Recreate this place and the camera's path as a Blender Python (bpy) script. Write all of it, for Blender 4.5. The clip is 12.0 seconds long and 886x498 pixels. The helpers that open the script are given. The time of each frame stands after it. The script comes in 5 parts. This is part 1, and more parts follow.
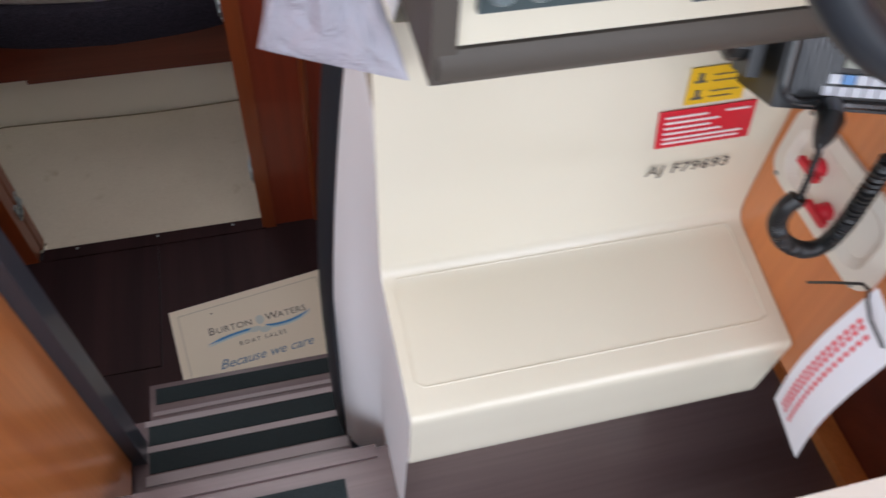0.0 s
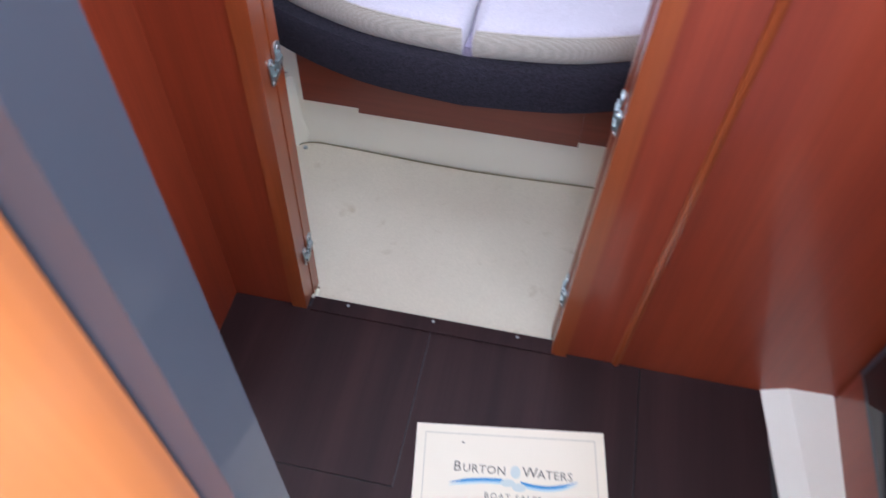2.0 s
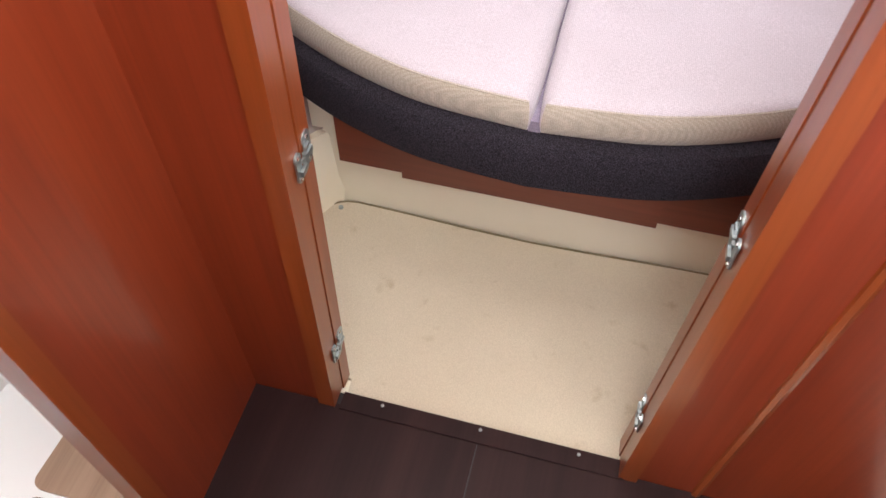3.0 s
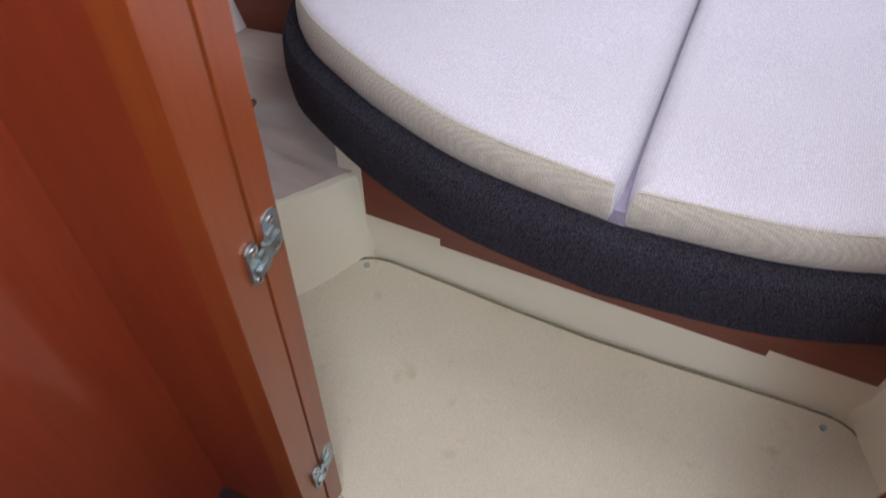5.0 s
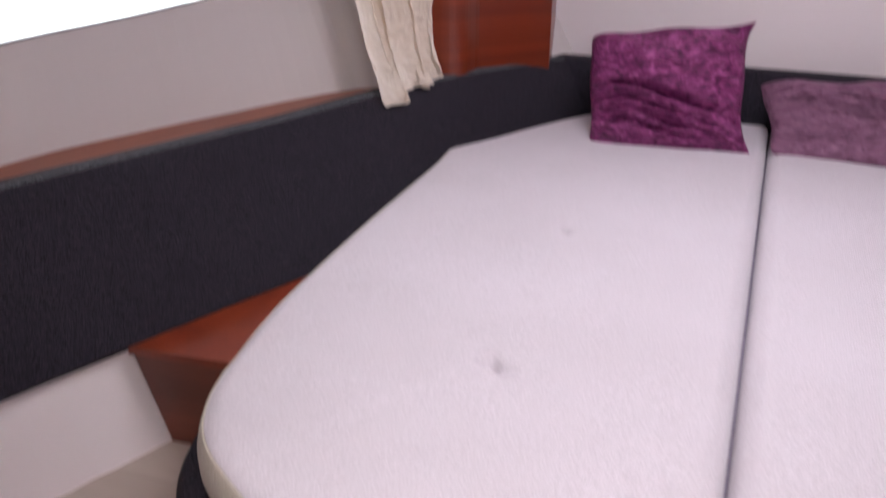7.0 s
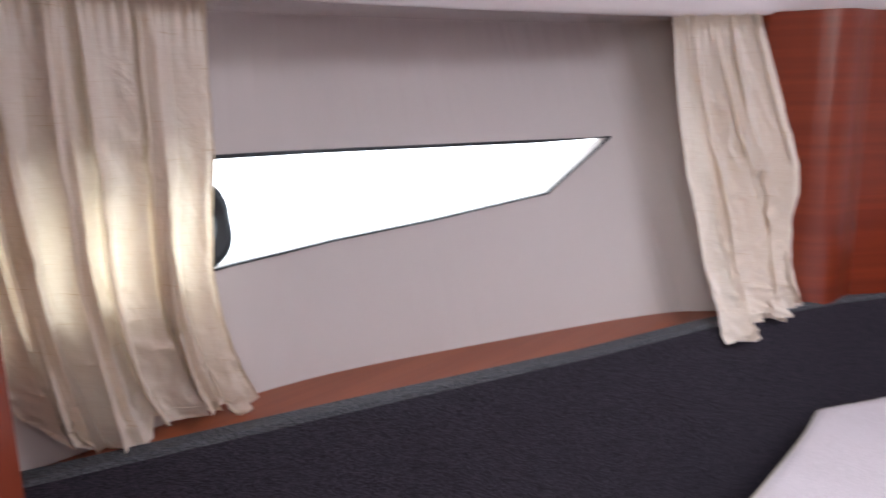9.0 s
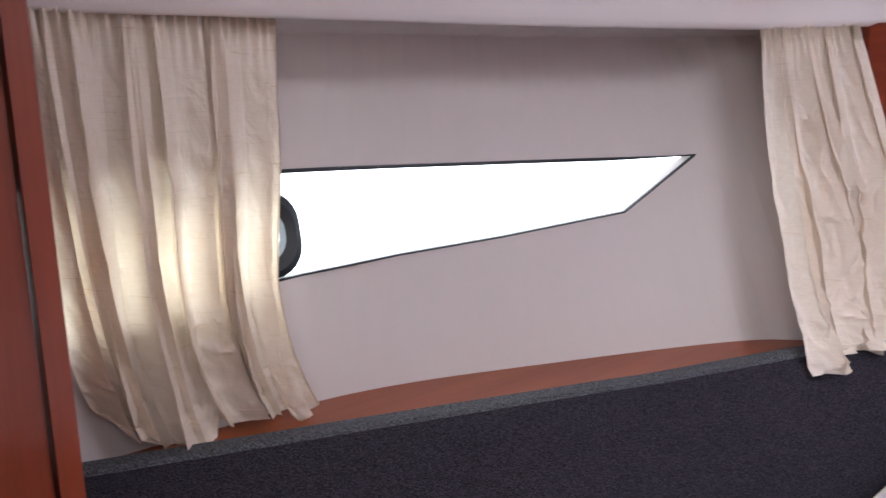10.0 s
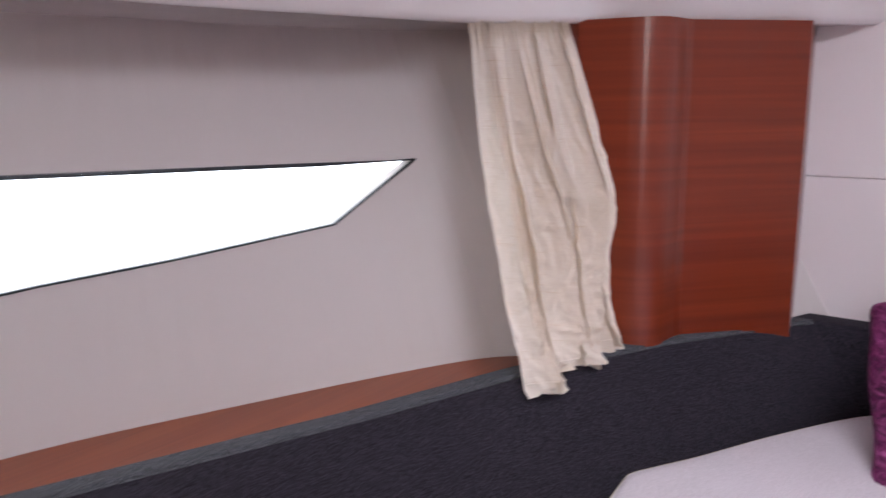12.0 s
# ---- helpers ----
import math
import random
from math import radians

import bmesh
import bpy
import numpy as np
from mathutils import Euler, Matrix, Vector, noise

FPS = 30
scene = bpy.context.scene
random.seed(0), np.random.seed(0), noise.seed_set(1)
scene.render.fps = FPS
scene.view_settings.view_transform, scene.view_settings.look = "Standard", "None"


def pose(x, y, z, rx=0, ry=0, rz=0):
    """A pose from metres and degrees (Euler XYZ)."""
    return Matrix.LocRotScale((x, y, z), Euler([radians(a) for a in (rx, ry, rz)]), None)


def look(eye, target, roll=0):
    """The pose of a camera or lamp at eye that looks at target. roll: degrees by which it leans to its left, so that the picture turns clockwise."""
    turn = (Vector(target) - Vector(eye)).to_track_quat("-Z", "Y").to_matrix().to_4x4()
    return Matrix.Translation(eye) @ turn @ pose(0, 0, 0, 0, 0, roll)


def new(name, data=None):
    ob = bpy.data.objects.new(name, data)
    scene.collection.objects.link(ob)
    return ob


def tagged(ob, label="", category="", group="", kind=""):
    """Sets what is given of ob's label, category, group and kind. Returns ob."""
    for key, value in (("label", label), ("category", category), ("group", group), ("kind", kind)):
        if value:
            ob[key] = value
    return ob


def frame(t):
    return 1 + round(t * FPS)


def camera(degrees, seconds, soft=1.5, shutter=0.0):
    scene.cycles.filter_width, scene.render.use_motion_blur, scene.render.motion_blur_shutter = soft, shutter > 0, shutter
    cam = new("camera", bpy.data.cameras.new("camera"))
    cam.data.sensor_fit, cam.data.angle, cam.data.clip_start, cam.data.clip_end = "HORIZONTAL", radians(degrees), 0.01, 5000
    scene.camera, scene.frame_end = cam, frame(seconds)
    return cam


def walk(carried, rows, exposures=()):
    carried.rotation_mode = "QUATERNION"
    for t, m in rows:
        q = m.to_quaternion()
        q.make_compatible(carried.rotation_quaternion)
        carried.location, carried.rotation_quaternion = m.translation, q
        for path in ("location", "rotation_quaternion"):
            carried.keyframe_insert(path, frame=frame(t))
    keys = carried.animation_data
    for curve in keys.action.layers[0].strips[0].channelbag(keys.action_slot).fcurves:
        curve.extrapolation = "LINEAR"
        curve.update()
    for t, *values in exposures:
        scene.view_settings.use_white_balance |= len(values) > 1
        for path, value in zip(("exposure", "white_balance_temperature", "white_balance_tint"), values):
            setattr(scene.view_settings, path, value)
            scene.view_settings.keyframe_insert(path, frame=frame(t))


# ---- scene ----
cam = camera(60.7, 12.0, shutter=0.5)
PATH = [
    (0, (0.739, -1.527, 1.862), (1.098, -0.4, 0.249), 5.0),
    (0.5, (0.636, -1.47, 1.831), (0.895, -0.305, 0.226), 3.9),
    (1, (0.589, -1.324, 1.767), (0.757, -0.132, 0.17), 4.2),
    (1.5, (0.57, -1.147, 1.726), (0.524, 0.059, 0.131), 2.9),
    (2, (0.525, -1.023, 1.69), (0.31, 0.16, 0.093), 1.7),
    (2.5, (0.452, -0.809, 1.62), (0.165, 0.357, 0.02), 0.4),
    (3, (0.418, -0.7, 1.597), (0.109, 0.461, -0.003), -0.0),
    (3.2, (0.407, -0.661, 1.574), (0.096, 0.497, -0.027), -0.0),
    (4.8, (0.371, -0.384, 1.378), (-0.1, 0.737, -0.21), 0.4),
    (5, (0.358, -0.343, 1.366), (-0.124, 0.789, -0.211), 0.3),
    (5.5, (0.366, -0.29, 1.363), (-0.16, 0.901, -0.155), -0.4),
    (6, (0.359, -0.222, 1.317), (-0.201, 1.078, -0.095), -0.1),
    (6.3, (0.337, -0.149, 1.28), (-0.276, 1.259, -0.001), -0.2),
    (6.5, (0.314, -0.097, 1.232), (-0.304, 1.406, 0.066), 0.3),
    (6.8, (0.298, -0.033, 1.226), (-0.373, 1.576, 0.245), -0.1),
    (7, (0.279, -0.004, 1.228), (-0.432, 1.664, 0.384), -0.1),
    (7.2, (0.24, 0.015, 1.256), (-0.496, 1.723, 0.52), -0.3),
    (8.8, (-0.05, 0.288, 1.273), (-1.257, 1.811, 0.8), -0.4),
    (9, (-0.053, 0.309, 1.246), (-1.388, 1.734, 0.817), -1.1),
    (9.5, (-0.062, 0.313, 1.239), (-1.541, 1.602, 0.85), -0.9),
    (10, (0.006, 0.367, 1.239), (-1.537, 1.584, 0.865), -1.3),
    (10.5, (0.063, 0.407, 1.229), (-1.481, 1.625, 0.86), -1.3),
    (11, (0.084, 0.445, 1.222), (-1.417, 1.715, 0.857), -1.3),
    (11.2, (0.077, 0.46, 1.228), (-1.389, 1.769, 0.858), -1.1),
    (11.5, (0.068, 0.518, 1.217), (-1.326, 1.904, 0.851), -1.1),
    (12, (0.026, 0.669, 1.23), (-1.189, 2.212, 0.85), -0.7),
]
EXPOSURES = [(0, 0.12, 6100, 13), (0.6, 0.16, 6250, 15), (1.0, 0.30, 6150, 14), (1.6, 1.38, 7100, 17), (2.0, 1.86, 5200, 11), (2.3, 1.95, 6000, 13), (3.2, 2.08, 6800, 14), (4.8, 1.80, 5800, 7), (6.0, 1.48, 6200, 7), (6.5, 1.68, 6500, 12), (7.2, 1.86, 6500, 15), (8.8, 2.16, 6300, 10), (12, 2.08, 6250, 12)]
walk(cam, [(t, look(eye, target, roll)) for t, eye, target, roll in PATH], EXPOSURES)

# ---- light ----
world = bpy.data.worlds.new("sky")
scene.world = world
world.use_nodes = True
wn = world.node_tree.nodes
sky = wn.new("ShaderNodeTexSky")
sky.sky_type, sky.sun_disc = "NISHITA", False
sky.sun_elevation, sky.sun_rotation = radians(48), radians(200)
wn["Background"].inputs[1].default_value = 0.15
world.node_tree.links.new(sky.outputs[0], wn["Background"].inputs[0])

sun = new("sun", bpy.data.lights.new("sun", "SUN"))
sun.data.energy, sun.data.angle, sun.data.color = 1.4, radians(12), (1.0, 0.95, 0.88)
sun.matrix_world = look((0, 0, 6), (0.55, 0.9, 4.0))


def area(name, eye, target, sx, sy, watts, color=(1, 1, 1)):
    """Daylight in an opening; the added doorway fill uses it too."""
    lamp = new(name, bpy.data.lights.new(name, "AREA"))
    lamp.data.shape, lamp.data.size, lamp.data.size_y = "RECTANGLE", sx, sy
    lamp.data.energy, lamp.data.color = watts, color
    lamp.matrix_world = look(eye, target)
    return lamp


area("hatch_daylight", (0.31, 1.25, 1.815), (0.31, 1.25, 0), 0.52, 0.52, 3.5, (0.97, 0.93, 1.0))
# added fill over the carpet and bed foot; no hatch is known there
area("doorway_fill", (0.38, 0.27, 1.815), (0.38, 0.27, 0), 0.22, 0.22, 0.95, (1.0, 0.97, 0.95))
area("aft_daylight", (0.4, -3.15, 2.05), (0.7, -1.0, 1.2), 2.6, 1.2, 18, (1.0, 0.98, 0.97))
area("starboard_daylight", (1.92, -2.0, 2.05), (0.3, -1.2, 1.3), 2.0, 1.2, 18, (1.0, 0.98, 0.97))
area("port_daylight", (-1.0, -2.7, 2.0), (0.8, -1.0, 1.2), 1.5, 1.0, 10.5, (0.95, 0.98, 1.0))
area("windscreen_daylight", (0.62, -0.46, 2.05), (0.42, -0.02, 0), 1.0, 0.75, 9, (1.0, 0.96, 0.93))
area("washroom_daylight", (-0.62, -0.6, 1.93), (-0.62, -0.6, 0), 0.35, 0.5, 4.6, (0.93, 1.0, 0.97))


# ---- materials ----
def material(name, color, rough=0.5, metal=0.0, coat=0.0, coat_rough=0.05, spec=0.5):
    m = bpy.data.materials.new(name)
    m.use_nodes = True
    b = m.node_tree.nodes["Principled BSDF"]
    b.inputs["Base Color"].default_value = (*color, 1)
    b.inputs["Roughness"].default_value = rough
    b.inputs["Metallic"].default_value = metal
    b.inputs["Coat Weight"].default_value = coat
    b.inputs["Coat Roughness"].default_value = coat_rough
    b.inputs["Specular IOR Level"].default_value = spec
    return m


def coords(m, scale=(1, 1, 1), turn=(0, 0, 0)):
    n, l = m.node_tree.nodes, m.node_tree.links
    t, mp = n.new("ShaderNodeTexCoord"), n.new("ShaderNodeMapping")
    mp.inputs["Scale"].default_value = scale
    mp.inputs["Rotation"].default_value = [radians(a) for a in turn]
    l.new(t.outputs["Object"], mp.inputs["Vector"])
    return mp.outputs["Vector"]


def noise_node(m, vec, scale, detail=4, rough=0.6, distort=0.0):
    n = m.node_tree.nodes.new("ShaderNodeTexNoise")
    n.inputs["Scale"].default_value, n.inputs["Detail"].default_value = scale, detail
    n.inputs["Roughness"].default_value, n.inputs["Distortion"].default_value = rough, distort
    m.node_tree.links.new(vec, n.inputs["Vector"])
    return n.outputs["Fac"]


def ramp(m, fac, stops):
    n = m.node_tree.nodes.new("ShaderNodeValToRGB")
    e = n.color_ramp.elements
    e[0].position, e[0].color = stops[0][0], (*stops[0][1], 1)
    e[1].position, e[1].color = stops[-1][0], (*stops[-1][1], 1)
    for p, c in stops[1:-1]:
        x = e.new(p)
        x.color = (*c, 1)
    m.node_tree.links.new(fac, n.inputs[0])
    return n.outputs[0]


def mix(m, kind, fac, a, b):
    n = m.node_tree.nodes.new("ShaderNodeMix")
    n.data_type, n.blend_type = "RGBA", kind
    for i, v in ((0, fac), (6, a), (7, b)):
        if isinstance(v, (int, float)):
            n.inputs[i].default_value = v
        elif isinstance(v, tuple):
            n.inputs[i].default_value = (*v, 1)
        else:
            m.node_tree.links.new(v, n.inputs[i])
    return n.outputs[2]


def put_in(m, socket, value):
    m.node_tree.links.new(value, m.node_tree.nodes["Principled BSDF"].inputs[socket])


def bump(m, height, strength, distance=0.002):
    n = m.node_tree.nodes.new("ShaderNodeBump")
    n.inputs["Strength"].default_value, n.inputs["Distance"].default_value = strength, distance
    m.node_tree.links.new(height, n.inputs["Height"])
    put_in(m, "Normal", n.outputs["Normal"])


def varying(m, vec, scale, low, high, socket="Roughness"):
    put_in(m, socket, ramp(m, noise_node(m, vec, scale), [(0.35, (low,) * 3), (0.65, (high,) * 3)]))


def wood(name, dark, mid, light, rough=0.35, coat=0.5, turn=(0, 0, 0), coat_rough=0.12, broad_scale=9):
    """Varnished veneer; its grain runs upright unless turned to lie along x, y or level."""
    m = material(name, mid, rough, coat=coat, coat_rough=coat_rough)
    along = {(0, 90, 0): (1, 0, 0), (90, 0, 0): (0, 1, 0), (90, 90, 0): (1, 1, 0)}.get(turn, (0, 0, 1))
    fine = noise_node(m, coords(m, [3.2 if a else 150 for a in along]), 1.0, 3, 0.5, 0.0)
    broad = noise_node(m, coords(m, [0.6 if a else broad_scale for a in along]), 1.0, 3, 0.5, 0.6)
    a = ramp(m, broad, [(0.3, dark), (0.5, mid), (0.72, light)])
    b = ramp(m, fine, [(0.3, (0.62, 0.58, 0.55)), (0.62, (1, 1, 1))])
    put_in(m, "Base Color", mix(m, "MULTIPLY", 0.32, a, b))
    bump(m, fine, 0.03, 0.0004)
    return m


def fabric(name, color, dark, cell=420.0, rough=0.95, strength=0.5, sheen=0.2, woven=0.25):
    m = material(name, color, rough, spec=0.25)
    vec = coords(m)
    n, l = m.node_tree.nodes, m.node_tree.links
    weave = n.new("ShaderNodeTexChecker")
    weave.inputs["Scale"].default_value = cell
    flat_weave = coords(m, (1, 1, 0.0), (0, 0, 45))
    flat_weave.node.inputs["Location"].default_value = (0, 0, 0.0007)
    l.new(flat_weave, weave.inputs["Vector"])
    fleck = noise_node(m, vec, cell * 0.9, 2, 0.6)
    stain = noise_node(m, vec, 3.0, 5, 0.6)
    a = ramp(m, fleck, [(0.40, dark), (0.62, color)])
    b = mix(m, "MULTIPLY", 0.35, a, ramp(m, stain, [(0.35, (0.82, 0.81, 0.79)), (0.65, (1, 1, 1))]))
    c = mix(m, "MULTIPLY", woven, b, weave.outputs["Color"])
    put_in(m, "Base Color", c)
    m.node_tree.nodes["Principled BSDF"].inputs["Sheen Weight"].default_value = sheen
    bump(m, fleck, strength, 0.0012)
    return m


def moulded(name, color, rough=0.3, coat=0.25, grime=0.12):
    """Gelcoat and moulded plastic, a little uneven and soiled."""
    m = material(name, color, rough, coat=coat)
    vec = coords(m)
    soil = noise_node(m, vec, 3.0, 3, 0.5)
    put_in(m, "Base Color", mix(m, "MULTIPLY", grime * 3, color, ramp(m, soil, [(0.3, (0.90, 0.88, 0.84)), (0.7, (1, 1, 1))])))
    varying(m, vec, 3.0, rough * 0.93, rough * 1.08)
    return m


CHERRY = wood("cherry_veneer", (0.175, 0.0245, 0.0075), (0.22, 0.0325, 0.0098), (0.255, 0.041, 0.0125), 0.42, 0.34, coat_rough=0.10)
CHERRY_TRIM = wood("cherry_solid_trim", (0.195, 0.040, 0.0085), (0.24, 0.052, 0.0115), (0.285, 0.068, 0.016), 0.36, 0.3, coat_rough=0.16)
# level grain, with tones below CHERRY to put the locker's shade into colour
LOCKER_WOOD_SHADED = wood("cherry_cross_grain_shaded", (0.155, 0.022, 0.0075), (0.19, 0.028, 0.009), (0.225, 0.036, 0.0115), 0.34, 0.25, (90, 90, 0), broad_scale=38)
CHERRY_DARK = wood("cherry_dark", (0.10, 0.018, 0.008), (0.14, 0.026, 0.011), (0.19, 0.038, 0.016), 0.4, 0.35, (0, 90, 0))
SALOON_WOOD = wood("saloon_cherry", (0.52, 0.160, 0.040), (0.61, 0.205, 0.055), (0.68, 0.25, 0.072), 0.28, 0.5)
SHELF_WOOD = wood("shelf_cherry", (0.21, 0.05, 0.02), (0.27, 0.068, 0.026), (0.33, 0.09, 0.034), 0.45, 0.2, (90, 0, 0))
FLOOR_WOOD = wood("wenge_floor", (0.015, 0.0058, 0.0062), (0.021, 0.0082, 0.0086), (0.029, 0.012, 0.012), 0.55, 0.0, (90, 0, 0), 0.25)
FLOOR_WOOD.node_tree.nodes["Principled BSDF"].inputs["Specular IOR Level"].default_value = 0.18
STEP_WOOD = wood("step_wood", (0.085, 0.056, 0.058), (0.12, 0.082, 0.083), (0.155, 0.11, 0.108), 0.33, 0.2, (0, 90, 0), 0.2)
PLANK_WOOD = wood("teak_plank", (0.27, 0.175, 0.12), (0.34, 0.225, 0.158), (0.41, 0.28, 0.20), 0.6, 0.0, (90, 0, 0))
PAD = fabric("antislip_pad", (0.030, 0.042, 0.044), (0.018, 0.026, 0.028), 900, 0.8, 0.4, 0.0)
GELCOAT = moulded("cream_gelcoat", (0.76, 0.71, 0.57), 0.25, 0.45)
WHITE_GELCOAT = moulded("white_gelcoat", (0.82, 0.845, 0.87), 0.40, 0.08, 0.03)
CEILING = moulded("deckhead_white", (0.84, 0.80, 0.80), 0.12, 0.6, 0.02)
LINER = moulded("hull_liner", (0.58, 0.535, 0.525), 0.85, 0.0, 0.05)
HEAD_WALL = moulded("head_wall_white", (0.80, 0.73, 0.74), 0.6, 0.0, 0.08)
CREAM_BASE = moulded("bed_base_cream", (0.83, 0.79, 0.65), 0.4, 0.1, 0.15)
DARK_FRAME = moulded("dark_metal_frame", (0.040, 0.046, 0.058), 0.42, 0.25, 0.1)
DASH = moulded("grey_vinyl_lip", (0.082, 0.070, 0.058), 0.55, 0.0, 0.1)
BLACK = moulded("black_plastic", (0.009, 0.010, 0.011), 0.36, 0.0, 0.1)
BEZEL = moulded("glossy_black_plastic", (0.020, 0.022, 0.024), 0.22, 0.5, 0.05)
RUBBER = material("black_rubber", (0.012, 0.016, 0.022), 0.5)
CARPET = fabric("beige_carpet", (0.70, 0.635, 0.50), (0.60, 0.54, 0.42), 420, 1.0, 0.5, 0.05, 0.0)
spots = noise_node(CARPET, coords(CARPET), 17.0, 3, 0.55)
carpet_tone = CARPET.node_tree.nodes["Principled BSDF"].inputs["Base Color"].links[0].from_socket
put_in(CARPET, "Base Color", mix(CARPET, "MULTIPLY", 0.6, carpet_tone, ramp(CARPET, spots, [(0.24, (0.74, 0.68, 0.58)), (0.38, (1, 1, 1))])))
CUSHION = fabric("white_woven_cushion", (0.69, 0.645, 0.695), (0.57, 0.53, 0.575), 380, 0.95, 0.35, 0.2, 0.22)
CUSHION_SIDE = fabric("cushion_border", (0.56, 0.51, 0.43), (0.46, 0.415, 0.34), 380, 0.95, 0.35)


def tweed(name, dark, pale):
    """Heathered cloth: fine warp and weft threads of two tones."""
    m = material(name, dark, 0.95, spec=0.2)
    warp = noise_node(m, coords(m, (720, 720, 360)), 1.0, 1, 0.5)
    weft = noise_node(m, coords(m, (520, 520, 900)), 1.0, 1, 0.5)
    n = m.node_tree.nodes.new("ShaderNodeMath")
    n.operation = "ADD"
    m.node_tree.links.new(warp, n.inputs[0])
    m.node_tree.links.new(weft, n.inputs[1])
    half = m.node_tree.nodes.new("ShaderNodeMath")
    half.operation = "MULTIPLY"
    half.inputs[1].default_value = 0.5
    m.node_tree.links.new(n.outputs[0], half.inputs[0])
    worn = noise_node(m, coords(m), 2.2, 4, 0.6)
    a = ramp(m, half.outputs[0], [(0.42, dark), (0.50, tuple(0.36 * (p + q) for p, q in zip(dark, pale))), (0.60, pale)])
    put_in(m, "Base Color", mix(m, "MULTIPLY", 0.4, a, ramp(m, worn, [(0.35, (0.7, 0.7, 0.72)), (0.65, (1, 1, 1))])))
    bump(m, half.outputs[0], 0.2, 0.0006)
    return m


CHARCOAL = tweed("charcoal_tweed", (0.0045, 0.0040, 0.0060), (0.056, 0.050, 0.068))
# the charcoal tweed again, paler to paint window light on the bolster's top
CHARCOAL_LIT = tweed("charcoal_lit_edge", (0.018, 0.019, 0.022), (0.17, 0.18, 0.20))


def velvet(name, deep, mid, bright):
    """Crushed velvet: the pile's sheen is painted as bright and deep colour streaks."""
    m = material(name, mid, 0.6, spec=0.3)
    vec = coords(m, (1, 1, 2.4), (20, 30, 0))
    crush = noise_node(m, vec, 26.0, 5, 0.65, 1.4)
    put_in(m, "Base Color", ramp(m, crush, [(0.34, deep), (0.52, mid), (0.72, bright)]))
    bump(m, noise_node(m, coords(m, (1.0, 1.0, 2.6), (15, 25, 0)), 11.0, 4, 0.55, 1.2), 0.9, 0.03)
    return m


PURPLE = velvet("crushed_velvet", (0.050, 0.006, 0.034), (0.175, 0.024, 0.110), (0.42, 0.11, 0.30))
LILAC = fabric("lilac_cloth", (0.36, 0.31, 0.40), (0.26, 0.22, 0.30), 500, 0.9, 0.3, 0.2)
PURPLE_PALE = velvet("faded_purple", (0.12, 0.045, 0.088), (0.20, 0.086, 0.150), (0.26, 0.13, 0.205))
STEEL = material("zinc_steel", (0.36, 0.41, 0.41), 0.45, 1.0)
CHROME = material("chrome", (0.66, 0.66, 0.65), 0.2, 1.0)
PAPER = moulded("printed_mat_paper", (0.72, 0.64, 0.50), 0.8, 0.0, 0.1)
INK = material("ink_dark", (0.10, 0.09, 0.08), 0.8)
INK_BLUE = material("ink_blue", (0.05, 0.22, 0.46), 0.8)
INK_SCRIPT = material("ink_script", (0.12, 0.20, 0.30), 0.8)
INK_PALE = material("ink_pale_blue", (0.38, 0.52, 0.58), 0.8)
INK_GREY = material("ink_pale_grey", (0.50, 0.54, 0.50), 0.8)
INK_LINE = material("ink_border", (0.42, 0.38, 0.31), 0.8)
RED = material("red_label", (0.62, 0.012, 0.03), 0.4)
YELLOW = material("yellow_label", (0.78, 0.47, 0.01), 0.4)
WHITE_INK = material("white_ink", (0.80, 0.72, 0.70), 0.6)
RED_INK = material("red_ink", (0.75, 0.10, 0.12), 0.7)
TAG_PAPER = material("white_tag", (0.80, 0.80, 0.84), 0.5)
SCREEN = material("grey_screen", (0.25, 0.27, 0.22), 0.25)
KEY = material("pale_key", (0.62, 0.66, 0.72), 0.4)
KEY_BLUE = material("blue_key", (0.12, 0.30, 0.62), 0.4)
PLASTIC_WHITE = moulded("recess_plastic", (0.72, 0.68, 0.60), 0.4, 0.1, 0.15)

BAG = material("thin_white_bag", (0.70, 0.71, 0.80), 0.25)
BAG.node_tree.nodes["Principled BSDF"].inputs["Transmission Weight"].default_value = 0.15
bump(BAG, noise_node(BAG, coords(BAG, (14, 14, 5)), 2.0, 5, 0.6, 1.0), 0.8, 0.02)
bn, bl = BAG.node_tree.nodes, BAG.node_tree.links
clear = bn.new("ShaderNodeBsdfTransparent")
clear.inputs["Color"].default_value = (0.9, 0.9, 0.95, 1)
film_mix = bn.new("ShaderNodeMixShader")
film_mix.inputs[0].default_value = 0.25
bl.new(bn["Principled BSDF"].outputs[0], film_mix.inputs[1])
bl.new(clear.outputs[0], film_mix.inputs[2])
bl.new(film_mix.outputs[0], bn["Material Output"].inputs["Surface"])

GLASS = material("window_glass", (0.95, 0.98, 0.98), 0.02)
GLASS.node_tree.nodes["Principled BSDF"].inputs["Transmission Weight"].default_value = 1.0
GLASS.node_tree.nodes["Principled BSDF"].inputs["IOR"].default_value = 1.05

SHEET = material("clear_plastic_sheet", (0.78, 0.72, 0.68), 0.28, coat=0.25)
sheet_fold = noise_node(SHEET, coords(SHEET, (3, 11, 8), (0, 0, 25)), 1.0, 3, 0.5, 1.2)
put_in(SHEET, "Base Color", ramp(SHEET, sheet_fold, [(0.35, (0.42, 0.35, 0.30)), (0.65, (0.49, 0.415, 0.36))]))
bump(SHEET, sheet_fold, 0.45, 0.015)

